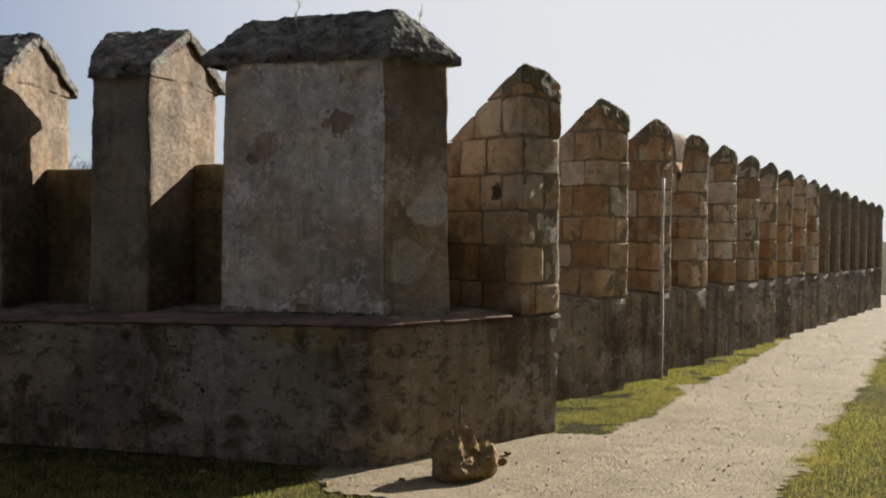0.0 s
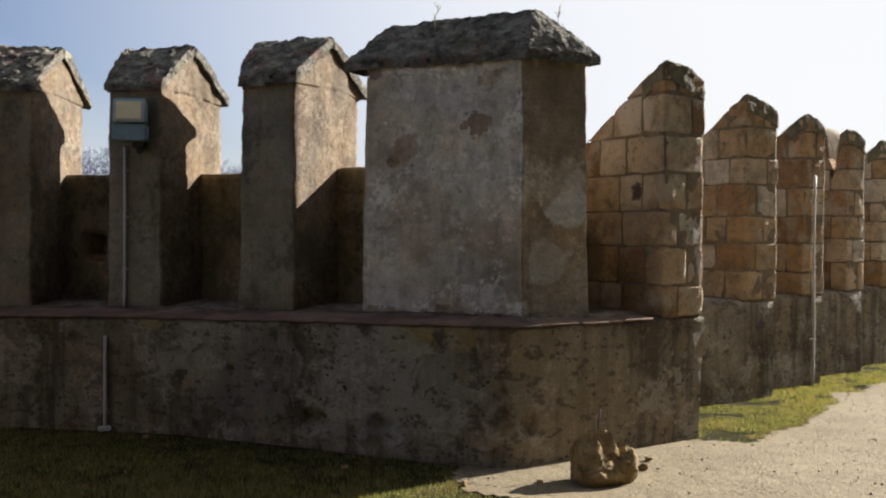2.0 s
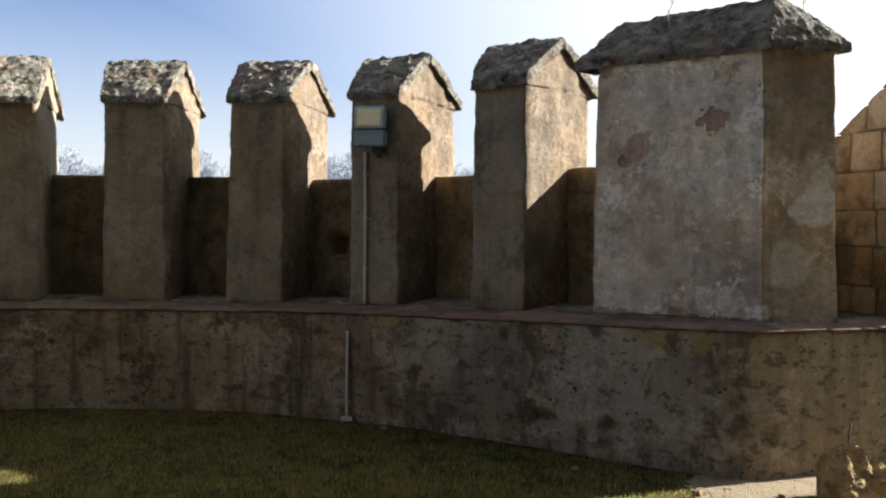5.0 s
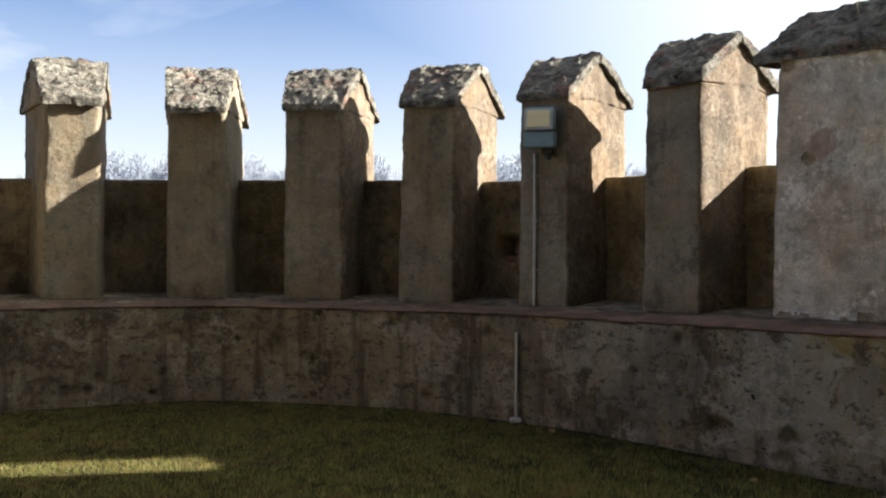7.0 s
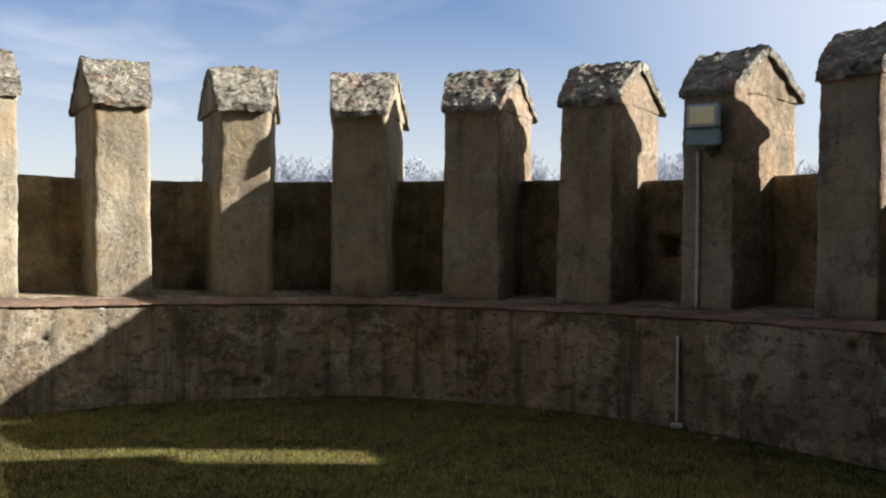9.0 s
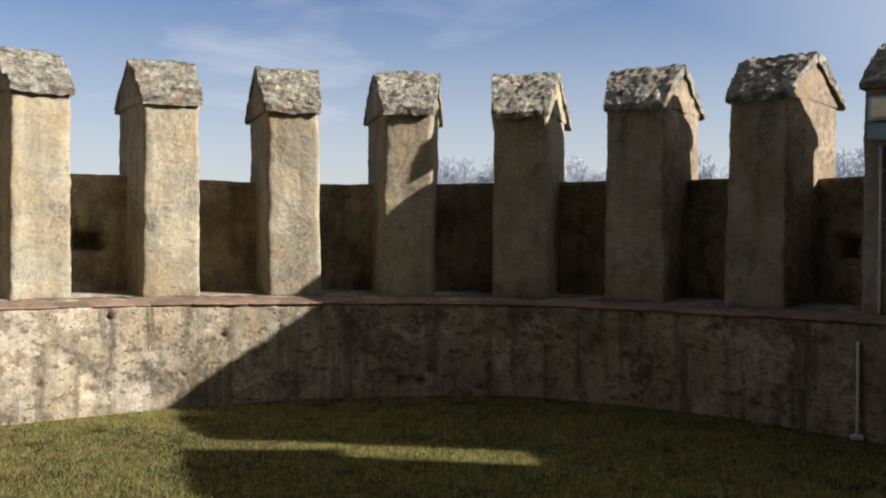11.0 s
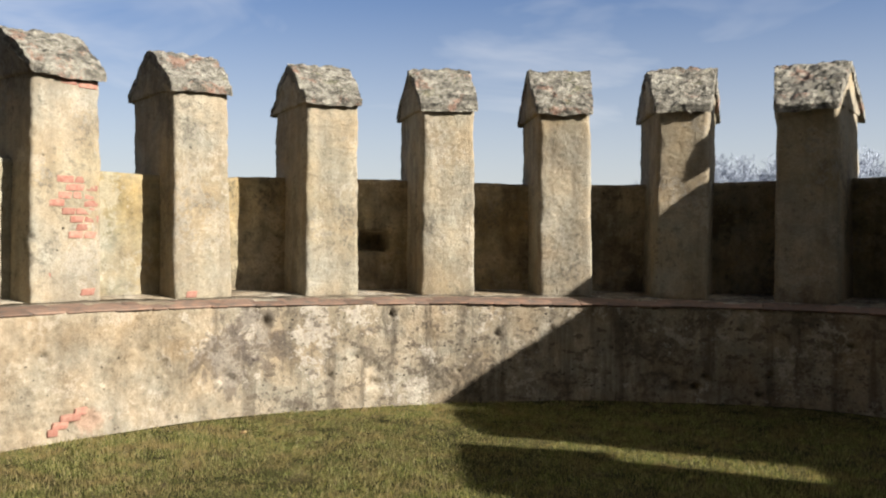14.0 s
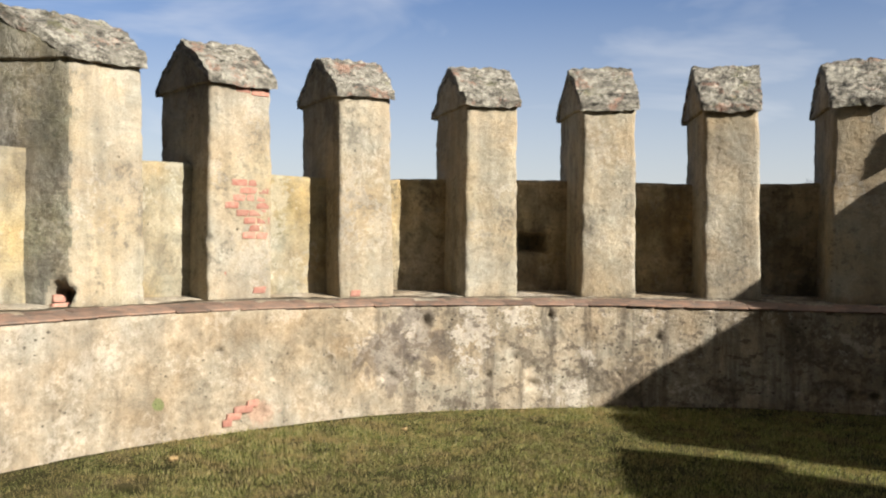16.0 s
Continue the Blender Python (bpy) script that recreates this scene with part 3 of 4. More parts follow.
class Bay:
    def __init__(self, k):
        self.way = toward(FIRST_AZ if k == 0 else BAY_AZ)
        self.out = Vector((-self.way.y, self.way.x, 0))
        if k == 0:
            self.start, self.end = CORNER.copy(), meet(ENDS[0], CORNER, self.way)
        else:
            self.end = meet(ENDS[k], RUN_FROM, RUN_WAY)
            self.start = meet(ENDS[k - 1] - 0.25, self.end, self.way)
        self.length = (self.end - self.start).length
        near = STARTS[k] + 0.56 * (ENDS[k] - STARTS[k]) if k else 37.35
        self.front = (self.end - meet(near, self.end, self.way)).length
        self.run = 2.3 + (self.end - RUN_FROM).length if k else 4.4

    def at(self, s, o, z):
        return self.start + self.way * s + self.out * o + Vector((0, 0, z))


BAYS = [Bay(k) for k in range(len(ENDS))]


def bay_profile(top):
    return [(0.0, -0.25)] + [(0.0, -0.1 + 1.06 * k / 12) for k in range(13)] + [(0.06, 0.995), (0.86, 1.03)] + [(0.90, 1.05 + (top - 1.05) * k / 10) for k in range(11)] + [(1.05, top + 0.02), (1.25, top), (1.28, -0.25)]


for k, bay in enumerate(BAYS):
    top = straight_top(bay.run) - 0.70
    if k == 0:
        v, f = swept(bay.at, steps(0.95, bay.length, 12), lambda s: [(0.44, -0.2), (0.44, 1.025), (0.86, 1.03)] + [(0.90, 1.05 + (top - 1.05) * j / 10) for j in range(11)] + [(1.05, top + 0.02), (1.25, top), (1.28, -0.2)], 0.012, 6.0)
    else:
        v, f = swept(bay.at, steps(0.0, bay.length - 0.02, max(6, int(bay.length / 0.07))), lambda s: bay_profile(top), 0.016, 6.0 + k)
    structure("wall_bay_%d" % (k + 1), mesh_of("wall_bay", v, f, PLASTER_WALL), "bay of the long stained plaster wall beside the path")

# ---- capped merlons on the bastion ----
# heading of the front face's middle, width of the front, eave and ridge over the ledge
MERLONS = ((13.65, 0.51, 1.90, 2.26), (6.05, 0.50, 1.92, 2.28), (-1.1, 0.57, 1.95, 2.32), (-7.9, 0.59, 1.96, 2.34), (-14.7, 0.55, 1.95, 2.34), (-21.6, 0.50, 1.95, 2.36),
           (-28.4, 0.52, 1.92, 2.33), (-35.5, 0.53, 1.92, 2.31), (-42.6, 0.52, 1.91, 2.26), (-50.2, 0.52, 1.92, 2.25), (-57.7, 0.58, 1.92, 2.25), (-65.1, 0.62, 1.95, 2.28), (-74.0, 0.6, 1.96, 2.28))
DEPTH = 1.06


# how far the left flank spreads towards the back
SPREADS = (0.31, 0.17, 0.20, 0.12, 0.0, 0.0, 0.0, 0.0, 0.0, 0.0, 0.0, 0.55, 0.0)
FLARES = (0.055, 0.055, 0.04, 0.08, 0.12, 0.155, 0.09, 0.07, 0.06, 0.06, 0.06, 0.06, 0.06)


def merlon(k, heading, width, eave, ridge):
    s = s_at_heading(heading, SETBACK)
    zl = ledge_z(s) + 0.01
    n = BASTION.normal(s, 0.5)
    t = Vector((-n.y, n.x, 0))          # to the left, seen from the courtyard
    foot = BASTION.off(s, SETBACK - (0.06 if k == 4 else 0.0))
    flare, spread = FLARES[k], SPREADS[k]
    top, rid = eave, ridge
    lean = 0.01 * math.sin(k * 2.3)

    def spot(u, v, z):
        """u along the wall, v from front (-1) to back (1), z over the ledge."""
        half = width / 2 + flare * (v + 1) / 2
        taper = 1.0 + 0.05 * (1 - z / 2.0)
        return foot + n * ((v + 1) / 2 * DEPTH + 0.02 * (z / 2.0)) + t * (u * half * taper + lean * z + spread * (v + 1) / 2 * (u + 1) / 2) + Vector((0, 0, zl + z))

    m = thing("merlon", "tall plaster merlon with a gabled stone cap on the curved wall", "merlon", "capped merlons", foot + Vector((0, 0, zl)))
    inv = Vector(m.location)
    def body(u, v, w):
        z_top = top + (rid - top - 0.02) * (1 - abs(v))
        p = shake(spot(u, v, -0.02 + w * (z_top + 0.02)), 0.012, k * 3.7, 3.4)
        if abs(u) > 0.9 and abs(v) > 0.9:
            worn = 0.25 + fbm(p, 19.0, k * 1.3, 3)
            p += (n * -v - t * u) * max(0.0, worn) * 0.013
        if k == 11:      # hole broken into the foot of the flank
            d = (p - spot(1.0, -0.86, 0.09)).length / 0.11 + 0.3 * fbm(p, 14.0, 2.0, 3)
            p += (n * 0.6 - t) * 0.16 * min(1.0, max(0.0, (1.0 - d) * 3.0))
        return p - inv
    vs, fs = block(body, 11, 14 if k != 11 else 60, 40, 0.035)
    body_mesh = mesh_of("merlon_body", vs, fs, PLASTER_MERLON)
    def coat_flank(me):
        """Bare rough coat on the flank that turns to the court."""
        if k in (0, 1, 2, 3, 11):
            me.materials.append(ROUGH_GREY if k == 11 else ROUGH_TAN)
            me.polygons.foreach_set("material_index", [int(face.normal.dot(t if k == 11 else -t) > 0.5) for face in me.polygons])
        return me
    part("body", coat_flank(body_mesh), m)
    over, side, thick = (0.20 if k == 4 else 0.10), 0.03, 0.07
    slope = (rid - top)
    # solid gable of the cap, a little proud of the wall
    def gable(u, v, w):
        z = top - 0.03 + w * ((rid - top) * (1 - abs(v)) + 0.04)
        p = spot(u * (1 + (0.05 if u > 0 else 0.012) / width), v * 1.05, z)
        return shake(p, 0.014, k * 4.3, 6.0) + t * (u * fbm(p, 9.0, k, 3) * 0.012) - inv
    vs, fs = block(gable, 6, 24, 8, 0.05)
    part("gable", coat_flank(mesh_of("gable", vs, fs, PLASTER_MERLON)), m)
    for name, sign in (("front_slope", -1), ("rear_slope", 1)):
        def slab(u, v, w):
            d = (v + 1) / 2 * (1 + over)                      # 0 at the ridge, 1 over the wall face
            z = rid - slope * d + w * (thick + 0.04 * math.sin(math.pi * min(1.0, 0.15 + 0.75 * d))) - 0.005
            half_u = u * (1 + 2 * side / width)
            p = spot(half_u, sign * d, z)
            lump = (fbm(p, 6.0, k + sign, 3) * 0.022 + fbm(p, 15.0, k - sign, 2) * 0.014) * (0.35 + w)
            if abs(u) > 0.97 or v > 0.97:
                lump += fbm(p, 12.0, k * 2.0, 2) * 0.014
            return shake(p, 0.016, k * 5.1 + sign, 5.0) + Vector((0, 0, lump)) - inv
        vs, fs = block(slab, 34, 26, 4, 0.03)
        part(name, mesh_of(name, vs, fs, CAP, False), m, "weathered grey stone slab with lichen")
    return m, spot, zl


merlons = [merlon(k, *row) for k, row in enumerate(MERLONS)]

# ---- corner pier with a hipped stone cap ----
PIER = [Vector((3.35, 6.04, 0)), Vector((2.49, 6.99, 0)), Vector((3.13, 7.25, 0)), Vector((3.905, 6.03, 0))]
pier = thing("corner_pier", "broad grey plaster corner pier with a hipped stone cap", "pier", "", (*(sum(PIER, Vector()) / 4).xy, 1.0))
pier_at = Vector(pier.location)
PIER_EAVE = 2.97


def pier_spot(u, v, z, grow=0.0):
    a, b = (u + 1) / 2, (v + 1) / 2
    p = (PIER[0] * (1 - a) + PIER[1] * a) * (1 - b) + (PIER[3] * (1 - a) + PIER[2] * a) * b
    c = Vector((pier_at.x, pier_at.y, 0))
    k = 1.0 + 0.035 * (1 - (z - 1) / 1.9) + grow
    return c + (p - c) * k + Vector((0, 0, z))


vs, fs = block(lambda u, v, w: shake(pier_spot(u, v, 0.98 + w * (PIER_EAVE - 0.96)), 0.014, 41.0, 2.6) - pier_at, 26, 20, 42, 0.02)
part("body", mesh_of("pier_body", vs, fs, PLASTER_CORNER), pier)


# grey cement coat on the pier's front, ragged at its edges and broken through in places
def render_coat():
    nu, nz = 64, 92
    gaps = ((-0.45, 2.46, 0.105), (0.62, 2.18, 0.05), (-0.62, 2.80, 0.07), (0.9, 2.86, 0.06), (-0.05, 1.06, 0.05))
    vs, fs, index = [], [], {}
    def keep(u, z):
        x = u * 0.64
        edge = min(0.66 - abs(x), z - 1.0, PIER_EAVE - z)
        rag = 0.05 + 0.05 * fbm((x, z, 1.0), 7.0, 2.0, 5)
        if edge < rag * (0.35 if 0.66 - abs(x) == edge else 1.0):
            return False
        for gu, gz, gr in gaps:
            if math.hypot((u - gu) * 0.64, (z - gz) * 1.25) < gr * (1 + 0.7 * fbm((x, z, 3.0), 11.0, 4.0, 4)):
                return False
        return fbm((x, z, 0.0), 4.2, 9.0, 5) < 0.95
    def vid(i, j, back):
        if (i, j, back) not in index:
            u, z = -1 + 2 * i / nu, 1.0 + (PIER_EAVE - 1.0) * j / nz
            p = shake(pier_spot(u * 0.995, -1, z), 0.014, 41.0, 2.6)
            n = (PIER[0] - PIER[3]).normalized() * 0.3 + Vector((-0.74, -0.67, 0))
            p += n.normalized() * (-0.01 if back else 0.007 + 0.003 * fbm((u, z, 5.0), 8.0, 1.0, 3))
            index[i, j, back] = len(vs)
            vs.append(p - pier_at)
        return index[i, j, back]
    cells = {(i, j) for i in range(nu) for j in range(nz) if keep(-1 + 2 * (i + 0.5) / nu, 1.0 + (PIER_EAVE - 1.0) * (j + 0.5) / nz)}
    for i, j in cells:
        fs.append((vid(i, j, 0), vid(i, j + 1, 0), vid(i + 1, j + 1, 0), vid(i + 1, j, 0)))
        for di, dj, a, b in ((-1, 0, (i, j), (i, j + 1)), (1, 0, (i + 1, j + 1), (i + 1, j)), (0, -1, (i + 1, j), (i, j)), (0, 1, (i, j + 1), (i + 1, j + 1))):
            if (i + di, j + dj) not in cells:
                fs.append((vid(*a, 0), vid(*b, 0), vid(*b, 1), vid(*a, 1)))
    return mesh_of("render_coat", vs, fs, RENDER_GREY, True, False)


part("render_coat", render_coat(), pier, "peeling grey cement coat")


def pier_cap(u, v, w):
    # outer ring is the eave, the middle a ridge along the front
    grow = 0.13
    if u > 0:
        u = u * 1.13
    d = min(1.0, max(max(0.0, (abs(v) - 0.12) / 0.88), max(0.0, (u - 0.93) / 0.20 if u > 0 else (-u - 0.68) / 0.32)))
    z = PIER_EAVE + 0.345 * (1 - d ** 1.15) + 0.02
    p = pier_spot(u, v, PIER_EAVE, grow)
    p.z = z - 0.02 + (w - 1) * 0.07
    if w > 0.5:
        p.z += fbm(p, 5.0, 17.0, 3) * 0.016 + fbm(p, 13.0, 11.0, 3) * 0.009
    return shake(p, 0.014, 51.0, 5.0) - pier_at


vs, fs = block(pier_cap, 64, 50, 3, 0.02)
part("cap", mesh_of("pier_cap", vs, fs, CAP, False), pier, "dark weathered hipped stone cap")

# ---- stepped ashlar merlons along the straight wall ----


def ashlar_merlon(k, bay, width):
    along, s0 = bay.at, bay.length - width + 0.025
    rng = random.Random(100 + k)
    top_front = straight_top(bay.run) + (0.03 if k else 0.0)
    top_back = top_front - 0.56
    depth = 0.90
    base = along(s0, 0, 0.98)
    m = thing("stone_merlon", "stepped merlon of tan ashlar blocks with a sloping top", "merlon", "ashlar merlons", base)
    def z_top(o, f=0.0):
        z = top_back + (top_front - top_back) * (1 - min(1, max(0, (o - 0.03) / (depth - 0.08)))) - 0.13 * min(1.0, max(0.0, f)) ** 1.5 * max(0.0, 1 - o / 0.5)
        if k == 3:      # split peak: a gap, and a spike behind it
            z -= 0.55 * max(0.0, 1 - abs(o - 0.20) / 0.10)
            z += 0.30 * max(0.0, 1 - abs(o - 0.36) / 0.12)
        return z
    # mortar core, nearly flush with the stones
    def core(u, v, w):
        o = 0.002 + (v + 1) / 2 * (depth - 0.01)
        z = 0.97 + w * (z_top(o, (u + 1) / 2) - 0.99)
        return shake(along(s0 + (u + 1) / 2 * (width - 0.01) + 0.005, o, z), 0.006, k * 2.0, 4.0) - base
    vs, fs = block(core, 12, 30, 18, 0.03)
    part("core", mesh_of("core", vs, fs, MORTAR), m, "tan mortar core")
    # mossy crumbling stone at the peak
    def top(u, v, w):
        o = -0.008 + (v + 1) / 2 * (0.12 if k == 3 else 0.24)
        z = z_top(max(0.0, o), (u + 1) / 2) - 0.17 + w * 0.185 - 0.04 * u ** 4 * w
        p = along(s0 + (u + 1) / 2 * (width + 0.012) - 0.006, o, z)
        return shake(p + Vector((0, 0, w * (fbm(p, 4.0, k + 3.0, 2) * 0.022 + fbm(p, 15.0, k, 2) * 0.010))), 0.014, k * 7.0, 6.0) - base
    vs, fs = block(top, 18, 14, 6, 0.06)
    part("coping", mesh_of("coping", vs, fs, MOSSY, False), m, "mossy weathered stone top")
    if k > 9:
        return m

    def stone(sa, sb, oa, ob, za, zb, seed):
        """A dressed stone with worn edges, cut off under the slope."""
        g = 0.011
        def fn(u, v, w):
            o = oa + g / 2 + (v + 1) / 2 * (ob - oa - g)
            z = za + g / 2 + w * (zb - za - g)
            at = sa + g / 2 + (u + 1) / 2 * (sb - sa - g)
            p = along(at, o, min(z, z_top(max(0.0, o), (at - s0) / width) - 0.004))
            p += noise.noise_vector(p * 5.0 + Vector((seed, 0, 0))) * 0.010 + noise.noise_vector(p * 16.0 + Vector((0, seed, 0))) * 0.005
            return p - base
        vs, fs = block(fn, 5, 5, 4, 0.07)
        part("stone", mesh_of("stone", vs, fs, ASHLAR, False), m)

    z, course = 0.99, 0
    while z < top_front - 0.12:
        h = min(rng.uniform(0.23, 0.34), top_front - 0.05 - z)
        turn = (course + k) % 2
        # a quoin at the corner, long on one face and short on the other, then the rest of the front and of the side
        qf = width * (rng.uniform(0.55, 0.72) if turn else rng.uniform(0.32, 0.45))
        qs = rng.uniform(0.16, 0.24) if turn else rng.uniform(0.34, 0.48)
        if rng.random() < 0.3:
            qf = width
        seed = rng.uniform(0, 90)
        proud = rng.uniform(0.004, 0.012)
        stone(s0 - proud, s0 + qf, -proud, min(qs, depth), z, z + h, seed)
        if qf < width:
            stone(s0 + qf, s0 + width + 0.006, -rng.uniform(0.003, 0.012), 0.2, z, z + h * rng.choice((1.0, 1.0, 0.97)), seed + 7)
        o = qs
        while o < depth - 0.05:
            e = min(depth, o + rng.uniform(0.22, 0.46))
            if depth - e < 0.14:
                e = depth
            if z + 0.05 < z_top(o + 0.05):
                stone(s0 - rng.uniform(0.003, 0.012), s0 + 0.16, o, e, z, z + h, seed + o * 30)
            o = e
        z += h
        course += 1
    return m


for k, bay in enumerate(BAYS):
    ashlar_merlon(k, bay, bay.front)

# ---- ground ----
def ground_mesh():
    xs = sorted(set([-1500, -600, -250, -100, -45, -22] + list(np.linspace(-12, 26, 96).round(3)) + [40, 80, 180, 500, 1500]))
    ys = sorted(set([-1500, -600, -250, -100, -45, -22, -10] + list(np.linspace(-4, 20, 61).round(3)) + [30, 50, 100, 250, 600, 1500]))
    vs = [Vector((x, y, 0.022 * noise.noise(Vector((x * 0.6, y * 0.6, 3.0))) - 0.012)) for x in xs for y in ys]
    m = len(ys)
    fs = [(i * m + j, (i + 1) * m + j, (i + 1) * m + j + 1, i * m + j + 1) for i in range(len(xs) - 1) for j in range(m - 1)]
    return mesh_of("ground", vs, fs, LAWN, True, False)


structure("ground", ground_mesh(), "short winter lawn and soil inside the castle wall")


def seg(x, pts):
    return float(np.interp(x, [p[0] for p in pts], [p[1] for p in pts]))


# path edges as y over x
# left tip trimmed: darker lawn stands in for the pier's shadow on the gravel
PATH_FAR = ((2.55, 5.4), (2.9, 6.1), (4.4, 6.25), (4.75, 6.08), (5.35, 5.72), (6.4, 6.25), (7.5, 6.93), (7.75, 7.35), (8.1, 7.2), (10.5, 8.45), (15.0, 11.0), (26.0, 17.2))
PATH_NEAR = ((2.55, 5.45), (2.75, 5.05), (2.95, 4.65), (3.25, 4.15), (4.0, 3.3), (5.2, 3.92), (8.0, 5.4), (12.5, 7.80), (18.0, 10.9), (26.0, 15.5))


def on_path(x, y):
    if not 2.55 < x < 26:
        return False
    w = 0.14 * noise.noise(Vector((x * 2.2, y * 2.2, 9.0))) + 0.06 * noise.noise(Vector((x * 9, y * 9, 2.0)))
    return seg(x, PATH_NEAR) + w < y < seg(x, PATH_FAR) + w


def path_mesh():
    step = 0.06
    xs = np.arange(1.6, 26, step)
    index, vs, fs = {}, [], []
    def vid(i, j):
        if (i, j) not in index:
            index[i, j] = len(vs)
            x, y = 1.6 + i * step, 2.5 + j * step
            vs.append((x, y, 0.022 * noise.noise(Vector((x * 0.6, y * 0.6, 3.0))) - 0.004 + 0.006 * noise.noise(Vector((x * 6, y * 6, 1)))))
        return index[i, j]
    for i, x in enumerate(xs):
        lo, hi = seg(x, PATH_NEAR) - 0.25, seg(x, PATH_FAR) + 0.25
        for j in range(max(0, int((lo - 2.5) / step)), int((hi - 2.5) / step) + 1):
            if on_path(x + step / 2, 2.5 + (j + 0.5) * step):
                fs.append((vid(i, j), vid(i + 1, j), vid(i + 1, j + 1), vid(i, j + 1)))
    return mesh_of("path", vs, fs, GRAVEL, True, False)


structure("path", path_mesh(), "pale gravel path beside the castle wall")

# ---- brick edging of the ledge ----
def unit_brick(name, mat, seed, rough=0.03):
    def fn(u, v, w):
        p = Vector((u * 0.5, v * 0.5, w - 0.5))
        return p + noise.noise_vector(p * 2.2 + Vector((seed * 5.3, seed, 0))) * rough
    vs, fs = block(fn, 2, 1, 1, 0.08)
    return mesh_of(name, vs, fs, mat)


EDGING = [unit_brick("tile", TILE, i, 0.05) for i in range(5)]
rng = random.Random(7)
# two courses of flat tiles: the lip over the wall and the one behind it
for first, inward, rise, deep, low_t in ((S_CORNER - 1.35, 0.068, -0.008, 0.17, 7), (S_CORNER - 0.15, 0.235, 0.008, 0.165, 6)):
    s = first
    while s < LOWPATH.length - 0.2:
        w = rng.choice((0.14, 0.27, 0.28, 0.3, 0.38)) * rng.uniform(0.9, 1.1)
        c, n = LOWPATH.at(s + w / 2), LOWPATH.normal(s + w / 2)
        t = Vector((-n.y, n.x, 0))
        tile = part("tile", rng.choice(EDGING), low_wall)
        turn = Matrix((t, n, Vector((0, 0, 1)))).transposed().to_4x4()
        place = Vector((c.x, c.y, low_ledge(s) + rise + rng.uniform(-0.004, 0.003))) + n * (inward + rng.uniform(-0.004, 0.004))
        tile.matrix_basis = Matrix.Translation(place) @ turn @ Matrix.Rotation(radians(low_t + rng.uniform(-0.8, 0.8)), 4, "X") @ Matrix.Diagonal((w - 0.001, deep + rng.uniform(-0.008, 0.008), 0.021, 1))
        s += w

# ---- floodlight with its conduit on the second merlon ----
_, spot2, zl2 = merlons[1]


def frame_of(origin, out, up=Vector((0, 0, 1))):
    right = up.cross(out).normalized()
    return Matrix.Translation(origin) @ Matrix((right, out, up)).transposed().to_4x4()


def boxmesh(name, mat, size, at=(0, 0, 0), bevel=0.008, taper=1.0, tilt=0.0):
    bm = bmesh.new()
    bmesh.ops.create_cube(bm, size=1.0)
    for v in bm.verts:
        k = taper if v.co.y < 0 else 1.0
        v.co = Vector((v.co.x * size[0] * k, v.co.y * size[1], v.co.z * size[2] * k))
    bmesh.ops.bevel(bm, geom=bm.edges[:], offset=bevel, segments=2, affect="EDGES")
    bmesh.ops.rotate(bm, verts=bm.verts, cent=(0, 0, 0), matrix=Matrix.Rotation(radians(tilt), 3, "X"))
    bmesh.ops.translate(bm, verts=bm.verts, vec=at)
    me = bpy.data.meshes.new(name)
    bm.to_mesh(me)
    bm.free()
    me.materials.append(mat)
    return me


def tube(name, mat, points, radius, sides=8):
    vs, fs = [], []
    for i, p in enumerate(points):
        d = (Vector(points[min(i + 1, len(points) - 1)]) - Vector(points[max(i - 1, 0)])).normalized()
        a = d.orthogonal().normalized()
        b = d.cross(a)
        vs += [Vector(p) + (a * math.cos(2 * math.pi * k / sides) + b * math.sin(2 * math.pi * k / sides)) * radius for k in range(sides)]
    for i in range(len(points) - 1):
        for k in range(sides):
            fs.append((i * sides + k, i * sides + (k + 1) % sides, (i + 1) * sides + (k + 1) % sides, (i + 1) * sides + k))
    fs.append(tuple(range(sides - 1, -1, -1)))
    fs.append(tuple((len(points) - 1) * sides + k for k in range(sides)))
    return mesh_of(name, vs, fs, mat)


n2 = BASTION.normal(s_at_heading(6.25, SETBACK), 0.5)
out2 = (-n2 * 0.35 - toward(6.0) * 0.65).normalized()
lamp_base = spot2(0.04, -1, 1.39)
flood = thing("floodlight", "grey-blue square floodlight with a pale yellowed lens on the merlon", "lamp", "", (0, 0, 0))
flood.matrix_world = frame_of(lamp_base, out2)
part("housing", boxmesh("housing", LAMP_PAINT, (0.27, 0.13, 0.20), (0, 0.13, 0.30), 0.012, 1.0, 8), flood)
part("lens_frame", boxmesh("lens_frame", LAMP_TRIM, (0.255, 0.02, 0.19), (0, 0.198, 0.295), 0.006, 1.0, 8), flood, "dull aluminium lens frame")
part("lens", boxmesh("lens", LAMP_REFLECTOR, (0.205, 0.012, 0.15), (0, 0.210, 0.30), 0.003, 1.0, 8), flood, "pale yellow lens")
part("gear_box", boxmesh("gear_box", LAMP_PAINT, (0.28, 0.16, 0.145), (0, 0.115, 0.12), 0.014), flood)
part("bracket", boxmesh("bracket", DARK_IRON, (0.10, 0.12, 0.05), (0.06, 0.05, 0.02), 0.006), flood, "dark iron bracket")
part("knob", tube("knob", DARK_IRON, [(0.075, 0.10, -0.03), (0.075, 0.13, -0.03)], 0.028), flood)

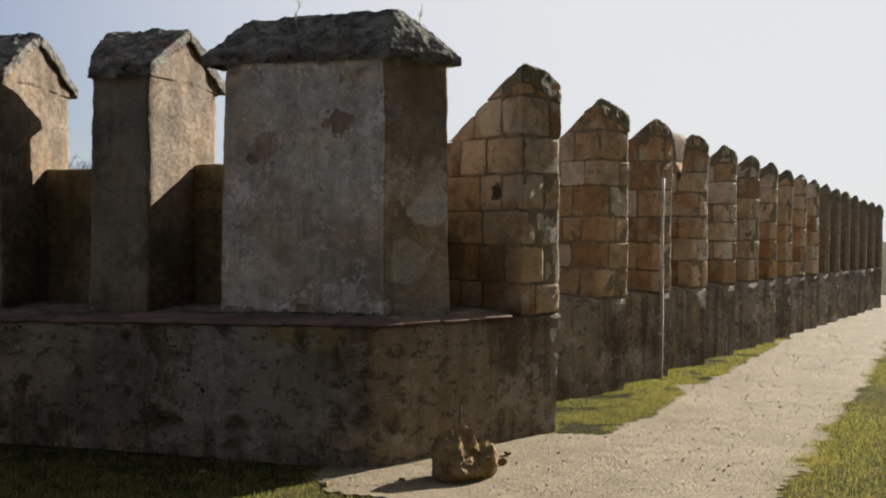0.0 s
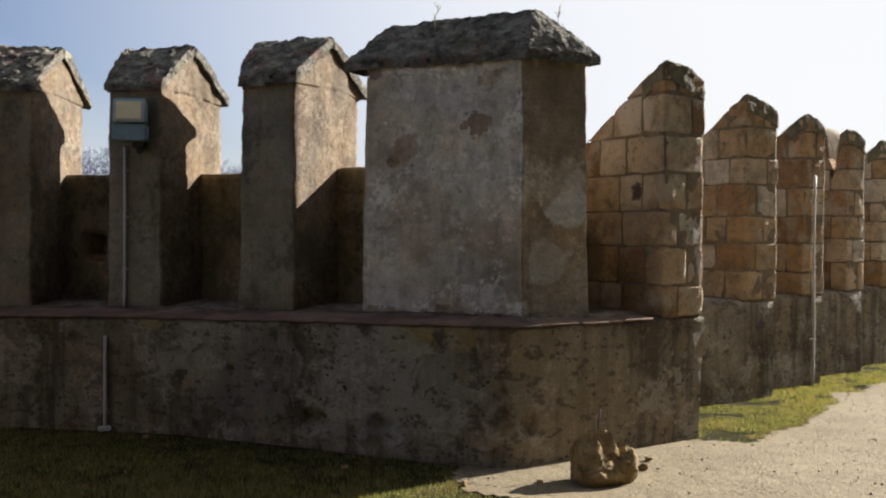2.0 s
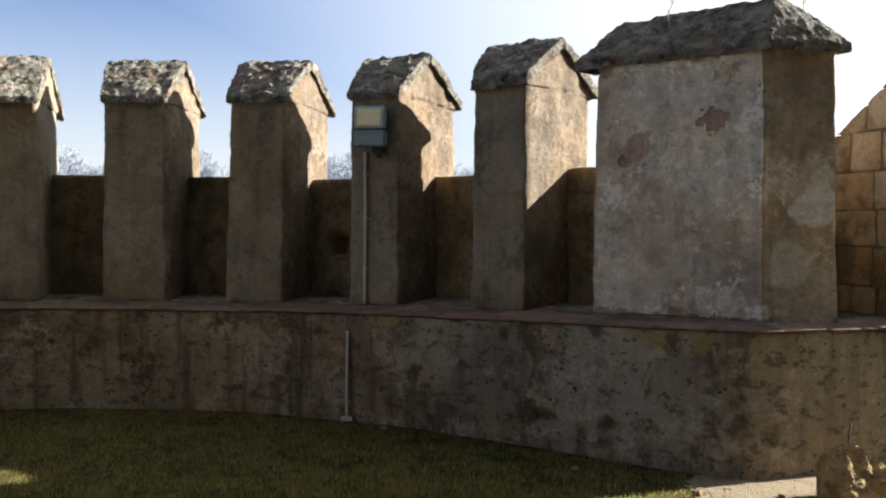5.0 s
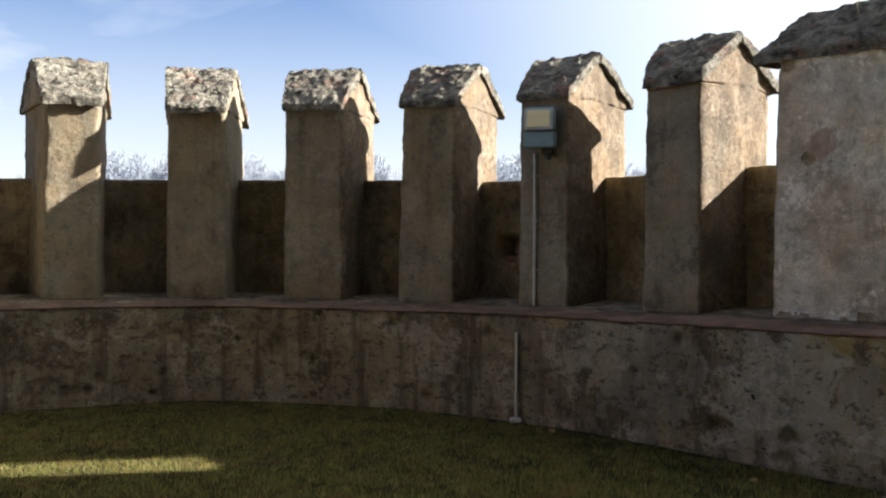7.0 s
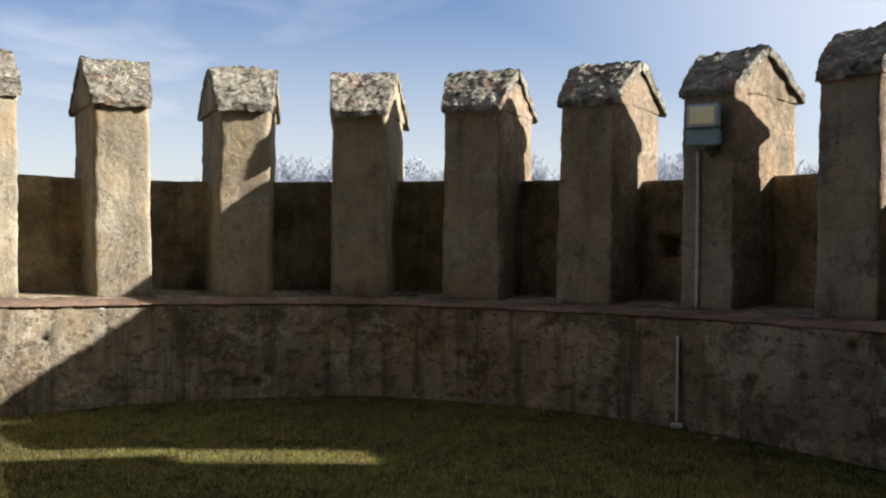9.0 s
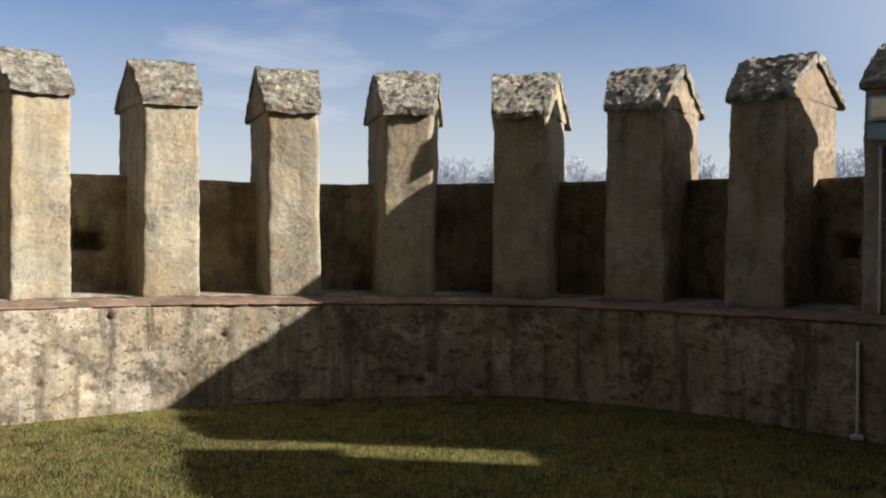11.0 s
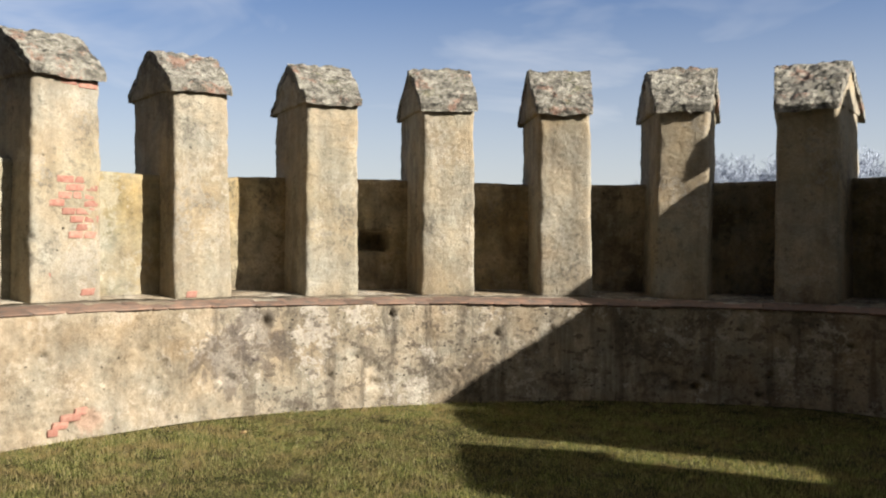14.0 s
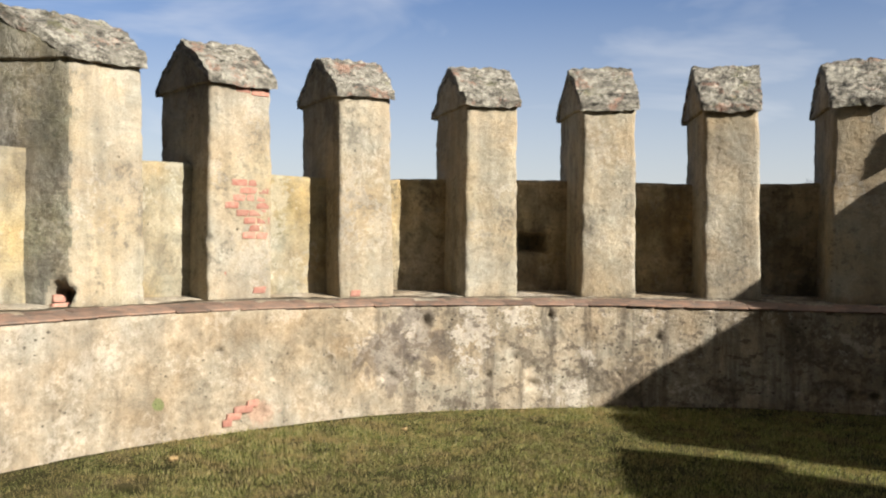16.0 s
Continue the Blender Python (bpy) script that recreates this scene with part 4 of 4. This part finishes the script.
pipe = thing("conduit", "thin grey cable conduit running down the merlon and wall", "conduit", "", spot2(0.30, -1.0, 0.0))
p0 = Vector(pipe.location)
up_pts = [spot2(0.28, -1.0, 1.40 - 0.1 * k) - n2 * 0.028 - p0 for k in range(14)] + [spot2(0.28, -1.0, 0.02) - n2 * 0.028 - p0]
part("riser", tube("riser", CONDUIT, up_pts, 0.014), pipe)
for k in (0.35, 0.8, 1.2):
    part("clip", boxmesh("clip", CONDUIT, (0.05, 0.03, 0.02), spot2(0.28, -1.0, k) - n2 * 0.015 - p0, 0.003), pipe)
s_low = s_at_heading(4.6, 0.0)
low_pts = [BASTION.off(s_low, -0.022, z) - p0 for z in steps(ledge_z(s_low) - 0.17, 0.02, 10)]
part("drop", tube("drop", CONDUIT, low_pts, 0.013), pipe)
part("foot", boxmesh("foot", CONDUIT, (0.10, 0.08, 0.035), BASTION.off(s_low, -0.03, 0.02) - p0, 0.008), pipe)


# ---- loose stones ----
def lump(name, mat, seed, size, cuts=5):
    bm = bmesh.new()
    bmesh.ops.create_icosphere(bm, subdivisions=4, radius=1.0)
    rnd = random.Random(seed)
    planes = [(Vector((rnd.uniform(-1, 1), rnd.uniform(-1, 1), rnd.uniform(-0.6, 1))).normalized(), rnd.uniform(0.5, 0.8)) for _ in range(cuts)]
    for v in bm.verts:
        for n, d in planes:
            e = v.co.dot(n) - d
            if e > 0:
                v.co -= n * e * 0.92
        v.co += noise.noise_vector(v.co * 2.3 + Vector((seed, 0, 0))) * 0.10 + noise.noise_vector(v.co * 7 + Vector((0, seed, 0))) * 0.045
        v.co = Vector((v.co.x * size[0], v.co.y * size[1], v.co.z * size[2]))
    me = bpy.data.meshes.new(name)
    bm.to_mesh(me)
    bm.free()
    me.materials.append(mat)
    return me


rubble = thing("rubble_rock", "broken lump of tan masonry rubble lying on the gravel", "rock", "", (3.50, 5.20, 0.0))
for dx, dy, dz, seed, size in ((-0.09, 0.0, 0.11, 3, (0.17, 0.17, 0.18)), (0.05, 0.05, 0.13, 8, (0.16, 0.16, 0.16)), (0.14, -0.02, 0.09, 12, (0.15, 0.16, 0.15)), (-0.02, -0.09, 0.06, 21, (0.16, 0.13, 0.12)), (0.23, 0.03, 0.04, 33, (0.08, 0.08, 0.07))):
    ob = part("chunk", lump("chunk", ROCK, seed, size, 8), rubble)
    ob.location = (dx, dy, dz)
rubble.scale = (0.88, 0.88, 1.12)
twig_at = thing("twig", "thin dark dead twig standing behind the rubble", "twig", "", (3.62, 5.42, 0.0))
part("stem", tube("stem", BARK_DARK, [(0.0, 0.0, 0.0), (0.006, 0.0, 0.16), (0.012, 0.004, 0.30), (0.026, 0.004, 0.42)], 0.006, 6), twig_at)
for x, y, r in ((2.62, 5.42, 0.03), (2.05, 6.15, 0.025), (3.95, 5.35, 0.035), (4.15, 5.55, 0.025), (3.1, 5.3, 0.02), (0.9, 7.65, 0.03), (-0.55, 8.45, 0.03), (-6.1, 3.3, 0.03), (-5.75, 5.2, 0.025)):
    st = new("pebble", lump("pebble", ROCK, x, (r, r * 1.3, r * 0.7), 3))
    st.location = (x, y, r * 0.4)
    tagged(st, "small loose stone on the ground by the wall", "stone", "loose stones")

# ---- bared brickwork on a merlon and on the low wall ----
MB = 10
_, spotb, zlb = merlons[MB]
nb = BASTION.normal(s_at_heading(MERLONS[MB][0], SETBACK), 0.5)
BRICKS = [unit_brick("brick", BRICK, 20 + i, 0.13) for i in range(4)]
rngb = random.Random(31)
turnb = Matrix((Vector((-nb.y, nb.x, 0)), nb, Vector((0, 0, 1)))).transposed().to_4x4()


def bared(parent, center, n, zmid, w):
    inv = parent.matrix_world.inverted() if parent.type != "EMPTY" else Matrix.Translation(-Vector(parent.location))
    b = part("brick", rngb.choice(BRICKS), parent)
    turn = Matrix((Vector((-n.y, n.x, 0)), n, Vector((0, 0, 1)))).transposed().to_4x4()
    b.matrix_basis = inv @ Matrix.Translation(center) @ turn @ Matrix.Diagonal((w, 0.05, 0.058, 1))


for row in range(9):
    z = 0.58 + row * 0.066
    lo, hi = ((-0.85, -0.25), (-0.9, -0.5), (-0.92, -0.35), (-0.9, 0.0), (-0.92, 0.15), (-0.92, 0.1), (-0.9, 0.05), (-0.92, 0.15), (-0.85, 0.25))[row]
    half = MERLONS[MB][1] / 2
    x = lo + (0.1 if row % 2 else 0.0)
    while x < hi:
        wb = rngb.uniform(0.11, 0.2)
        if rngb.random() < 0.86:
            bared(merlons[MB][0], spotb(min(x + wb / 2 / half, 0.8), -1, z) + nb * 0.0215, nb, z, wb - 0.006)
        x += wb / half
for u, z, wb in ((-0.62, 1.84, 0.16), (-0.05, 1.86, 0.14), (-0.6, 0.10, 0.12), (0.55, 0.24, 0.07)):
    bared(merlons[MB][0], spotb(u, -1, z) + nb * 0.0225, nb, z, wb)
for h, z, wb in ((-57.5, 0.16, 0.16), (-58.1, 0.11, 0.13), (-57.0, 0.20, 0.10), (-58.4, 0.06, 0.08)):
    sb = s_at_heading(h, 0.0)
    bared(low_wall, BASTION.off(sb, 0.033, z), BASTION.normal(sb), z, wb)


# bricks showing under the first cap, by a loophole, and in the broken foot of the end merlon
def bricks_on(k, rows, sink):
    n = BASTION.normal(s_at_heading(MERLONS[k][0], SETBACK), 0.5)
    for u, v, z, w in rows:
        bared(merlons[k][0], merlons[k][1](u, v, z) + n * sink, n, z, w)


bricks_on(0, [(0.72, -1, 1.865, 0.13), (0.30, -1, 1.868, 0.12), (0.02, -1, 1.86, 0.06)], 0.018)
bricks_on(11, [(0.92, -0.90, 0.02, 0.20), (0.80, -0.74, 0.08, 0.10)], 0.03)
bricks_on(9, [(0.4, -1, 0.06, 0.10)], 0.0225)
slot_wall = bpy.data.objects["wall_parapet"]
for heading, z in ((4.9, 1.40), (4.75, 1.47), (5.0, 1.54), (4.2, 1.38)):
    sp = s_at_heading(heading, PARAPET_AT)
    bared(slot_wall, BASTION.off(sp, PARAPET_AT + 0.008, z), BASTION.normal(sp), z, 0.12)

# ---- cable pipe up the third bay ----
pipe_foot = meet(45.75, BAYS[2].end, BAYS[2].way) - BAYS[2].out * 0.035
cable = thing("cable_pipe", "thin pale cable pipe up the stone merlon and wall", "conduit", "", pipe_foot)
part("riser", tube("riser", CONDUIT, [Vector((0.008 * math.sin(z * 3), 0, z)) for z in steps(0.0, 2.3, 12)], 0.013), cable)
for z in (0.5, 1.3, 2.0):
    part("clip", boxmesh("clip", CONDUIT, (0.06, 0.05, 0.02), (0, 0.01, z), 0.003), cable)


# ---- dry stalks on the pier's cap ----
def stalk(x, y, z, h, seed):
    r = random.Random(seed)
    ob = thing("dry_stalk", "thin dry weed stalk on the stone cap", "plant", "dry stalks", (x, y, z))
    pts = [Vector((0.02 * math.sin(k * 0.7 + seed) * k / 5, 0.01 * k / 5, h * k / 8)) for k in range(9)]
    part("stem", tube("stem", STRAW, pts, 0.0035, 5), ob)
    for k in range(6):
        a = r.uniform(0, 6.28)
        q = pts[r.randint(3, 7)]
        part("twig", tube("twig", STRAW, [q, q + Vector((math.cos(a) * 0.03, math.sin(a) * 0.03, 0.05))], 0.0022, 4), ob)


for x, y, z, h, seed in ((3.84, 6.30, 2.97, 0.46, 1), (3.87, 6.33, 2.97, 0.30, 2), (3.81, 6.28, 2.97, 0.22, 4), (2.95, 6.70, 3.20, 0.20, 3)):
    stalk(x, y, z, h, seed)
tuft_v, tuft_f = [], []
rt = random.Random(5)
for k in range(260):
    a, d, h = rt.uniform(0, 6.28), abs(rt.gauss(0, 0.06)), rt.uniform(0.03, 0.09)
    x, y = math.cos(a) * d, math.sin(a) * d
    b = rt.uniform(0, 6.28)
    i = len(tuft_v)
    tuft_v += [(x - 0.003 * math.cos(b), y - 0.003 * math.sin(b), 0), (x + 0.003 * math.cos(b), y + 0.003 * math.sin(b), 0), (x + rt.gauss(0, 0.03), y + rt.gauss(0, 0.03), h)]
    tuft_f.append((i, i + 1, i + 2))
tuft = new("grass_tuft", mesh_of("grass_tuft", tuft_v, tuft_f, GRASS, False, False))
tuft.location = (3.84, 6.31, 2.97)
tagged(tuft, "small tuft of grass rooted on the stone cap", "plant")

# ---- far trees beyond the wall ----
def bare_tree_mesh(seed, height):
    r = random.Random(seed)
    vs, fs, tv, tf = [], [], [], []
    def limb(p, d, length, rad, depth):
        V, F = (tv, tf) if depth == 0 else (vs, fs)
        segs = 4 if depth < 2 else 3
        q, way = Vector(p), Vector(d)
        ring = None
        for k in range(segs + 1):
            rr = max(0.045, rad * (1 - 0.6 * k / segs))
            a = way.orthogonal().normalized()
            b = way.cross(a)
            base = len(V)
            V += [q + (a * math.cos(t) + b * math.sin(t)) * rr for t in (0, 2.094, 4.189)]
            if ring is not None:
                F += [(ring + j, ring + (j + 1) % 3, base + (j + 1) % 3, base + j) for j in range(3)]
            ring = base
            if depth < 5 and k > (1 if depth == 0 else 0):
                for _ in range(2 if depth < 4 else 1):
                    side = Vector((r.gauss(0, 1), r.gauss(0, 1), r.gauss(0.25, 0.5))).normalized()
                    limb(q, (way * 0.65 + side * 0.75).normalized(), length * r.uniform(0.52, 0.72), rr * 0.6, depth + 1) if r.random() < (0.95 if depth < 3 else 0.62) else None
            way = (way + Vector((r.gauss(0, 0.14), r.gauss(0, 0.14), 0.05))).normalized()
            q = q + way * length / segs
    limb((0, 0, -0.2), (0, 0, 1), height * 0.46, height * 0.022, 0)
    return mesh_of("trunk", tv, tf, HAZY_BARK, True, False), mesh_of("crown", vs, fs, HAZY_BARK, True, False)


TREES = [bare_tree_mesh(60 + i, 14.5) for i in range(4)]
rt = random.Random(12)
for k in range(150):
    az = -22.0 + 34.0 * k / 149 + rt.uniform(-0.5, 0.5)
    dist = rt.uniform(105, 150)
    trunk, crown = TREES[k % 4]
    tree = thing("bare_tree", "leafless grey winter tree beyond the castle wall", "tree", "far trees", (0, 0, 0))
    tree.matrix_world = Matrix.Translation((math.sin(radians(az)) * dist, math.cos(radians(az)) * dist, 0)) @ Matrix.Rotation(rt.uniform(0, 6.28), 4, "Z") @ Matrix.Scale(rt.uniform(0.55, 0.82) * dist / 125, 4)
    part("trunk", trunk, tree)
    part("crown", crown, tree)

# ---- grass ----
foot_az = np.array([heading_of(BASTION.at(s)) for s in np.linspace(0, BASTION.length, 500)])
foot_r = np.array([BASTION.at(s).length for s in np.linspace(0, BASTION.length, 500)])
order = np.argsort(foot_az)


def blades(name, spots, low, high, seed, mat):
    r = np.random.RandomState(seed)
    n = len(spots)
    xy = np.array(spots)
    h = r.uniform(low, high, n) * (0.6 + 0.8 * r.rand(n))
    a = r.uniform(0, 2 * np.pi, n)
    w = r.uniform(0.0018, 0.0036, n)
    lean = r.normal(0, 0.7, (n, 2)) * h[:, None]
    v = np.zeros((n, 3, 3))
    v[:, 0, 0], v[:, 0, 1] = xy[:, 0] - np.cos(a) * w, xy[:, 1] - np.sin(a) * w
    v[:, 1, 0], v[:, 1, 1] = xy[:, 0] + np.cos(a) * w, xy[:, 1] + np.sin(a) * w
    v[:, :2, 2] = -0.03
    v[:, 2, :2] = xy + lean
    v[:, 2, 2] = h
    me = bpy.data.meshes.new(name)
    me.vertices.add(n * 3)
    me.vertices.foreach_set("co", v.reshape(-1))
    me.loops.add(n * 3)
    me.loops.foreach_set("vertex_index", np.arange(n * 3))
    me.polygons.add(n)
    me.polygons.foreach_set("loop_start", np.arange(n) * 3)
    me.polygons.foreach_set("loop_total", np.full(n, 3))
    me.materials.append(mat)
    me.update(calc_edges=True)
    return me


rs = np.random.RandomState(4)
spots = []
cand_az, cand_r = rs.uniform(-76, 34, 620000), np.sqrt(rs.uniform(5.3 ** 2, 10.2 ** 2, 620000))
limit = np.interp(cand_az, foot_az[order], foot_r[order])
for a, r, lim in zip(cand_az, cand_r, limit):
    x, y = math.sin(radians(a)) * r, math.cos(radians(a)) * r
    if r < lim - 0.05 - 0.09 * noise.noise(Vector((x * 4.0, y * 4.0, 5.0))):
        if not on_path(x, y) and noise.noise(Vector((x * 3.1, y * 3.1, 7.0))) + 0.7 * noise.noise(Vector((x * 9, y * 9, 2.0))) > rs.rand() * 1.3 - 0.95:
            spots.append((x, y))
lawn = tagged(new("lawn_grass", blades("lawn_grass", spots, 0.010, 0.023, 1, GRASS)), "short green winter lawn with straw-coloured patches", "grass", kind="stuff")

spots = []
for x, k in zip(rs.uniform(4.6, 22, 150000) , rs.uniform(0, 1, 150000)):
    wall_y = 6.58 + (x - 5.30) * RUN_WAY.y / RUN_WAY.x + 0.3
    far = seg(x, PATH_FAR) - 0.05
    y = far + k * (wall_y - far)
    if rs.rand() < min(1.0, (8.0 / x) ** 1.3) * (wall_y - far) / 1.2 and not on_path(x + rs.normal(0, 0.05), y + rs.normal(0, 0.05)) and noise.noise(Vector((x * 1.6, y * 2.6, 4.0))) + 0.5 * noise.noise(Vector((x * 5, y * 6, 1.0))) > -0.12 - 0.25 * rs.rand():
        spots.append((x, y))
for x, k in zip(rs.uniform(4.8, 24, 260000), rs.uniform(0, 1, 260000)):
    near = seg(x, PATH_NEAR) + 0.12
    y = near - k * k * (2.0 + 0.2 * x)
    if rs.rand() < (7.0 / max(7.0, x)) and not on_path(x + rs.normal(0, 0.06), y + rs.normal(0, 0.06)):
        spots.append((x, y))
verge = tagged(new("verge_grass", blades("verge_grass", spots, 0.009, 0.022, 2, VERGE)), "bright green grass along the gravel path", "grass", kind="stuff")


# ---- small stones strewn over the path ----
def strewn(n, seed):
    r = np.random.RandomState(seed)
    vs, fs = [], []
    base = np.array([(1, 0, 0), (0, 1, 0), (-1, 0, 0), (0, -1, 0), (0, 0, 0.8), (0, 0, -0.6)], float)
    tris = [(0, 1, 4), (1, 2, 4), (2, 3, 4), (3, 0, 4), (1, 0, 5), (2, 1, 5), (3, 2, 5), (0, 3, 5)]
    while len(vs) < n * 6:
        x = 2.5 + 11.5 * r.rand() ** 1.6
        y = r.uniform(seg(x, PATH_NEAR), seg(x, PATH_FAR))
        if not on_path(x, y):
            continue
        a, s = r.uniform(0, 6.28), 0.003 + 0.011 * r.rand() ** 3
        k = len(vs)
        for p in base * (1 + 0.3 * r.randn(6, 1)):
            vs.append((x + s * (p[0] * math.cos(a) - p[1] * math.sin(a)), y + s * 0.8 * (p[0] * math.sin(a) + p[1] * math.cos(a)), 0.004 + s * p[2] * 0.8))
        fs += [(k + i, k + j, k + l) for i, j, l in tris]
    return mesh_of("path_stones", vs, fs, PEBBLE, False, False)


tagged(new("path_stones", strewn(1500, 6)), "small loose stones strewn over the gravel path", "gravel", kind="stuff")
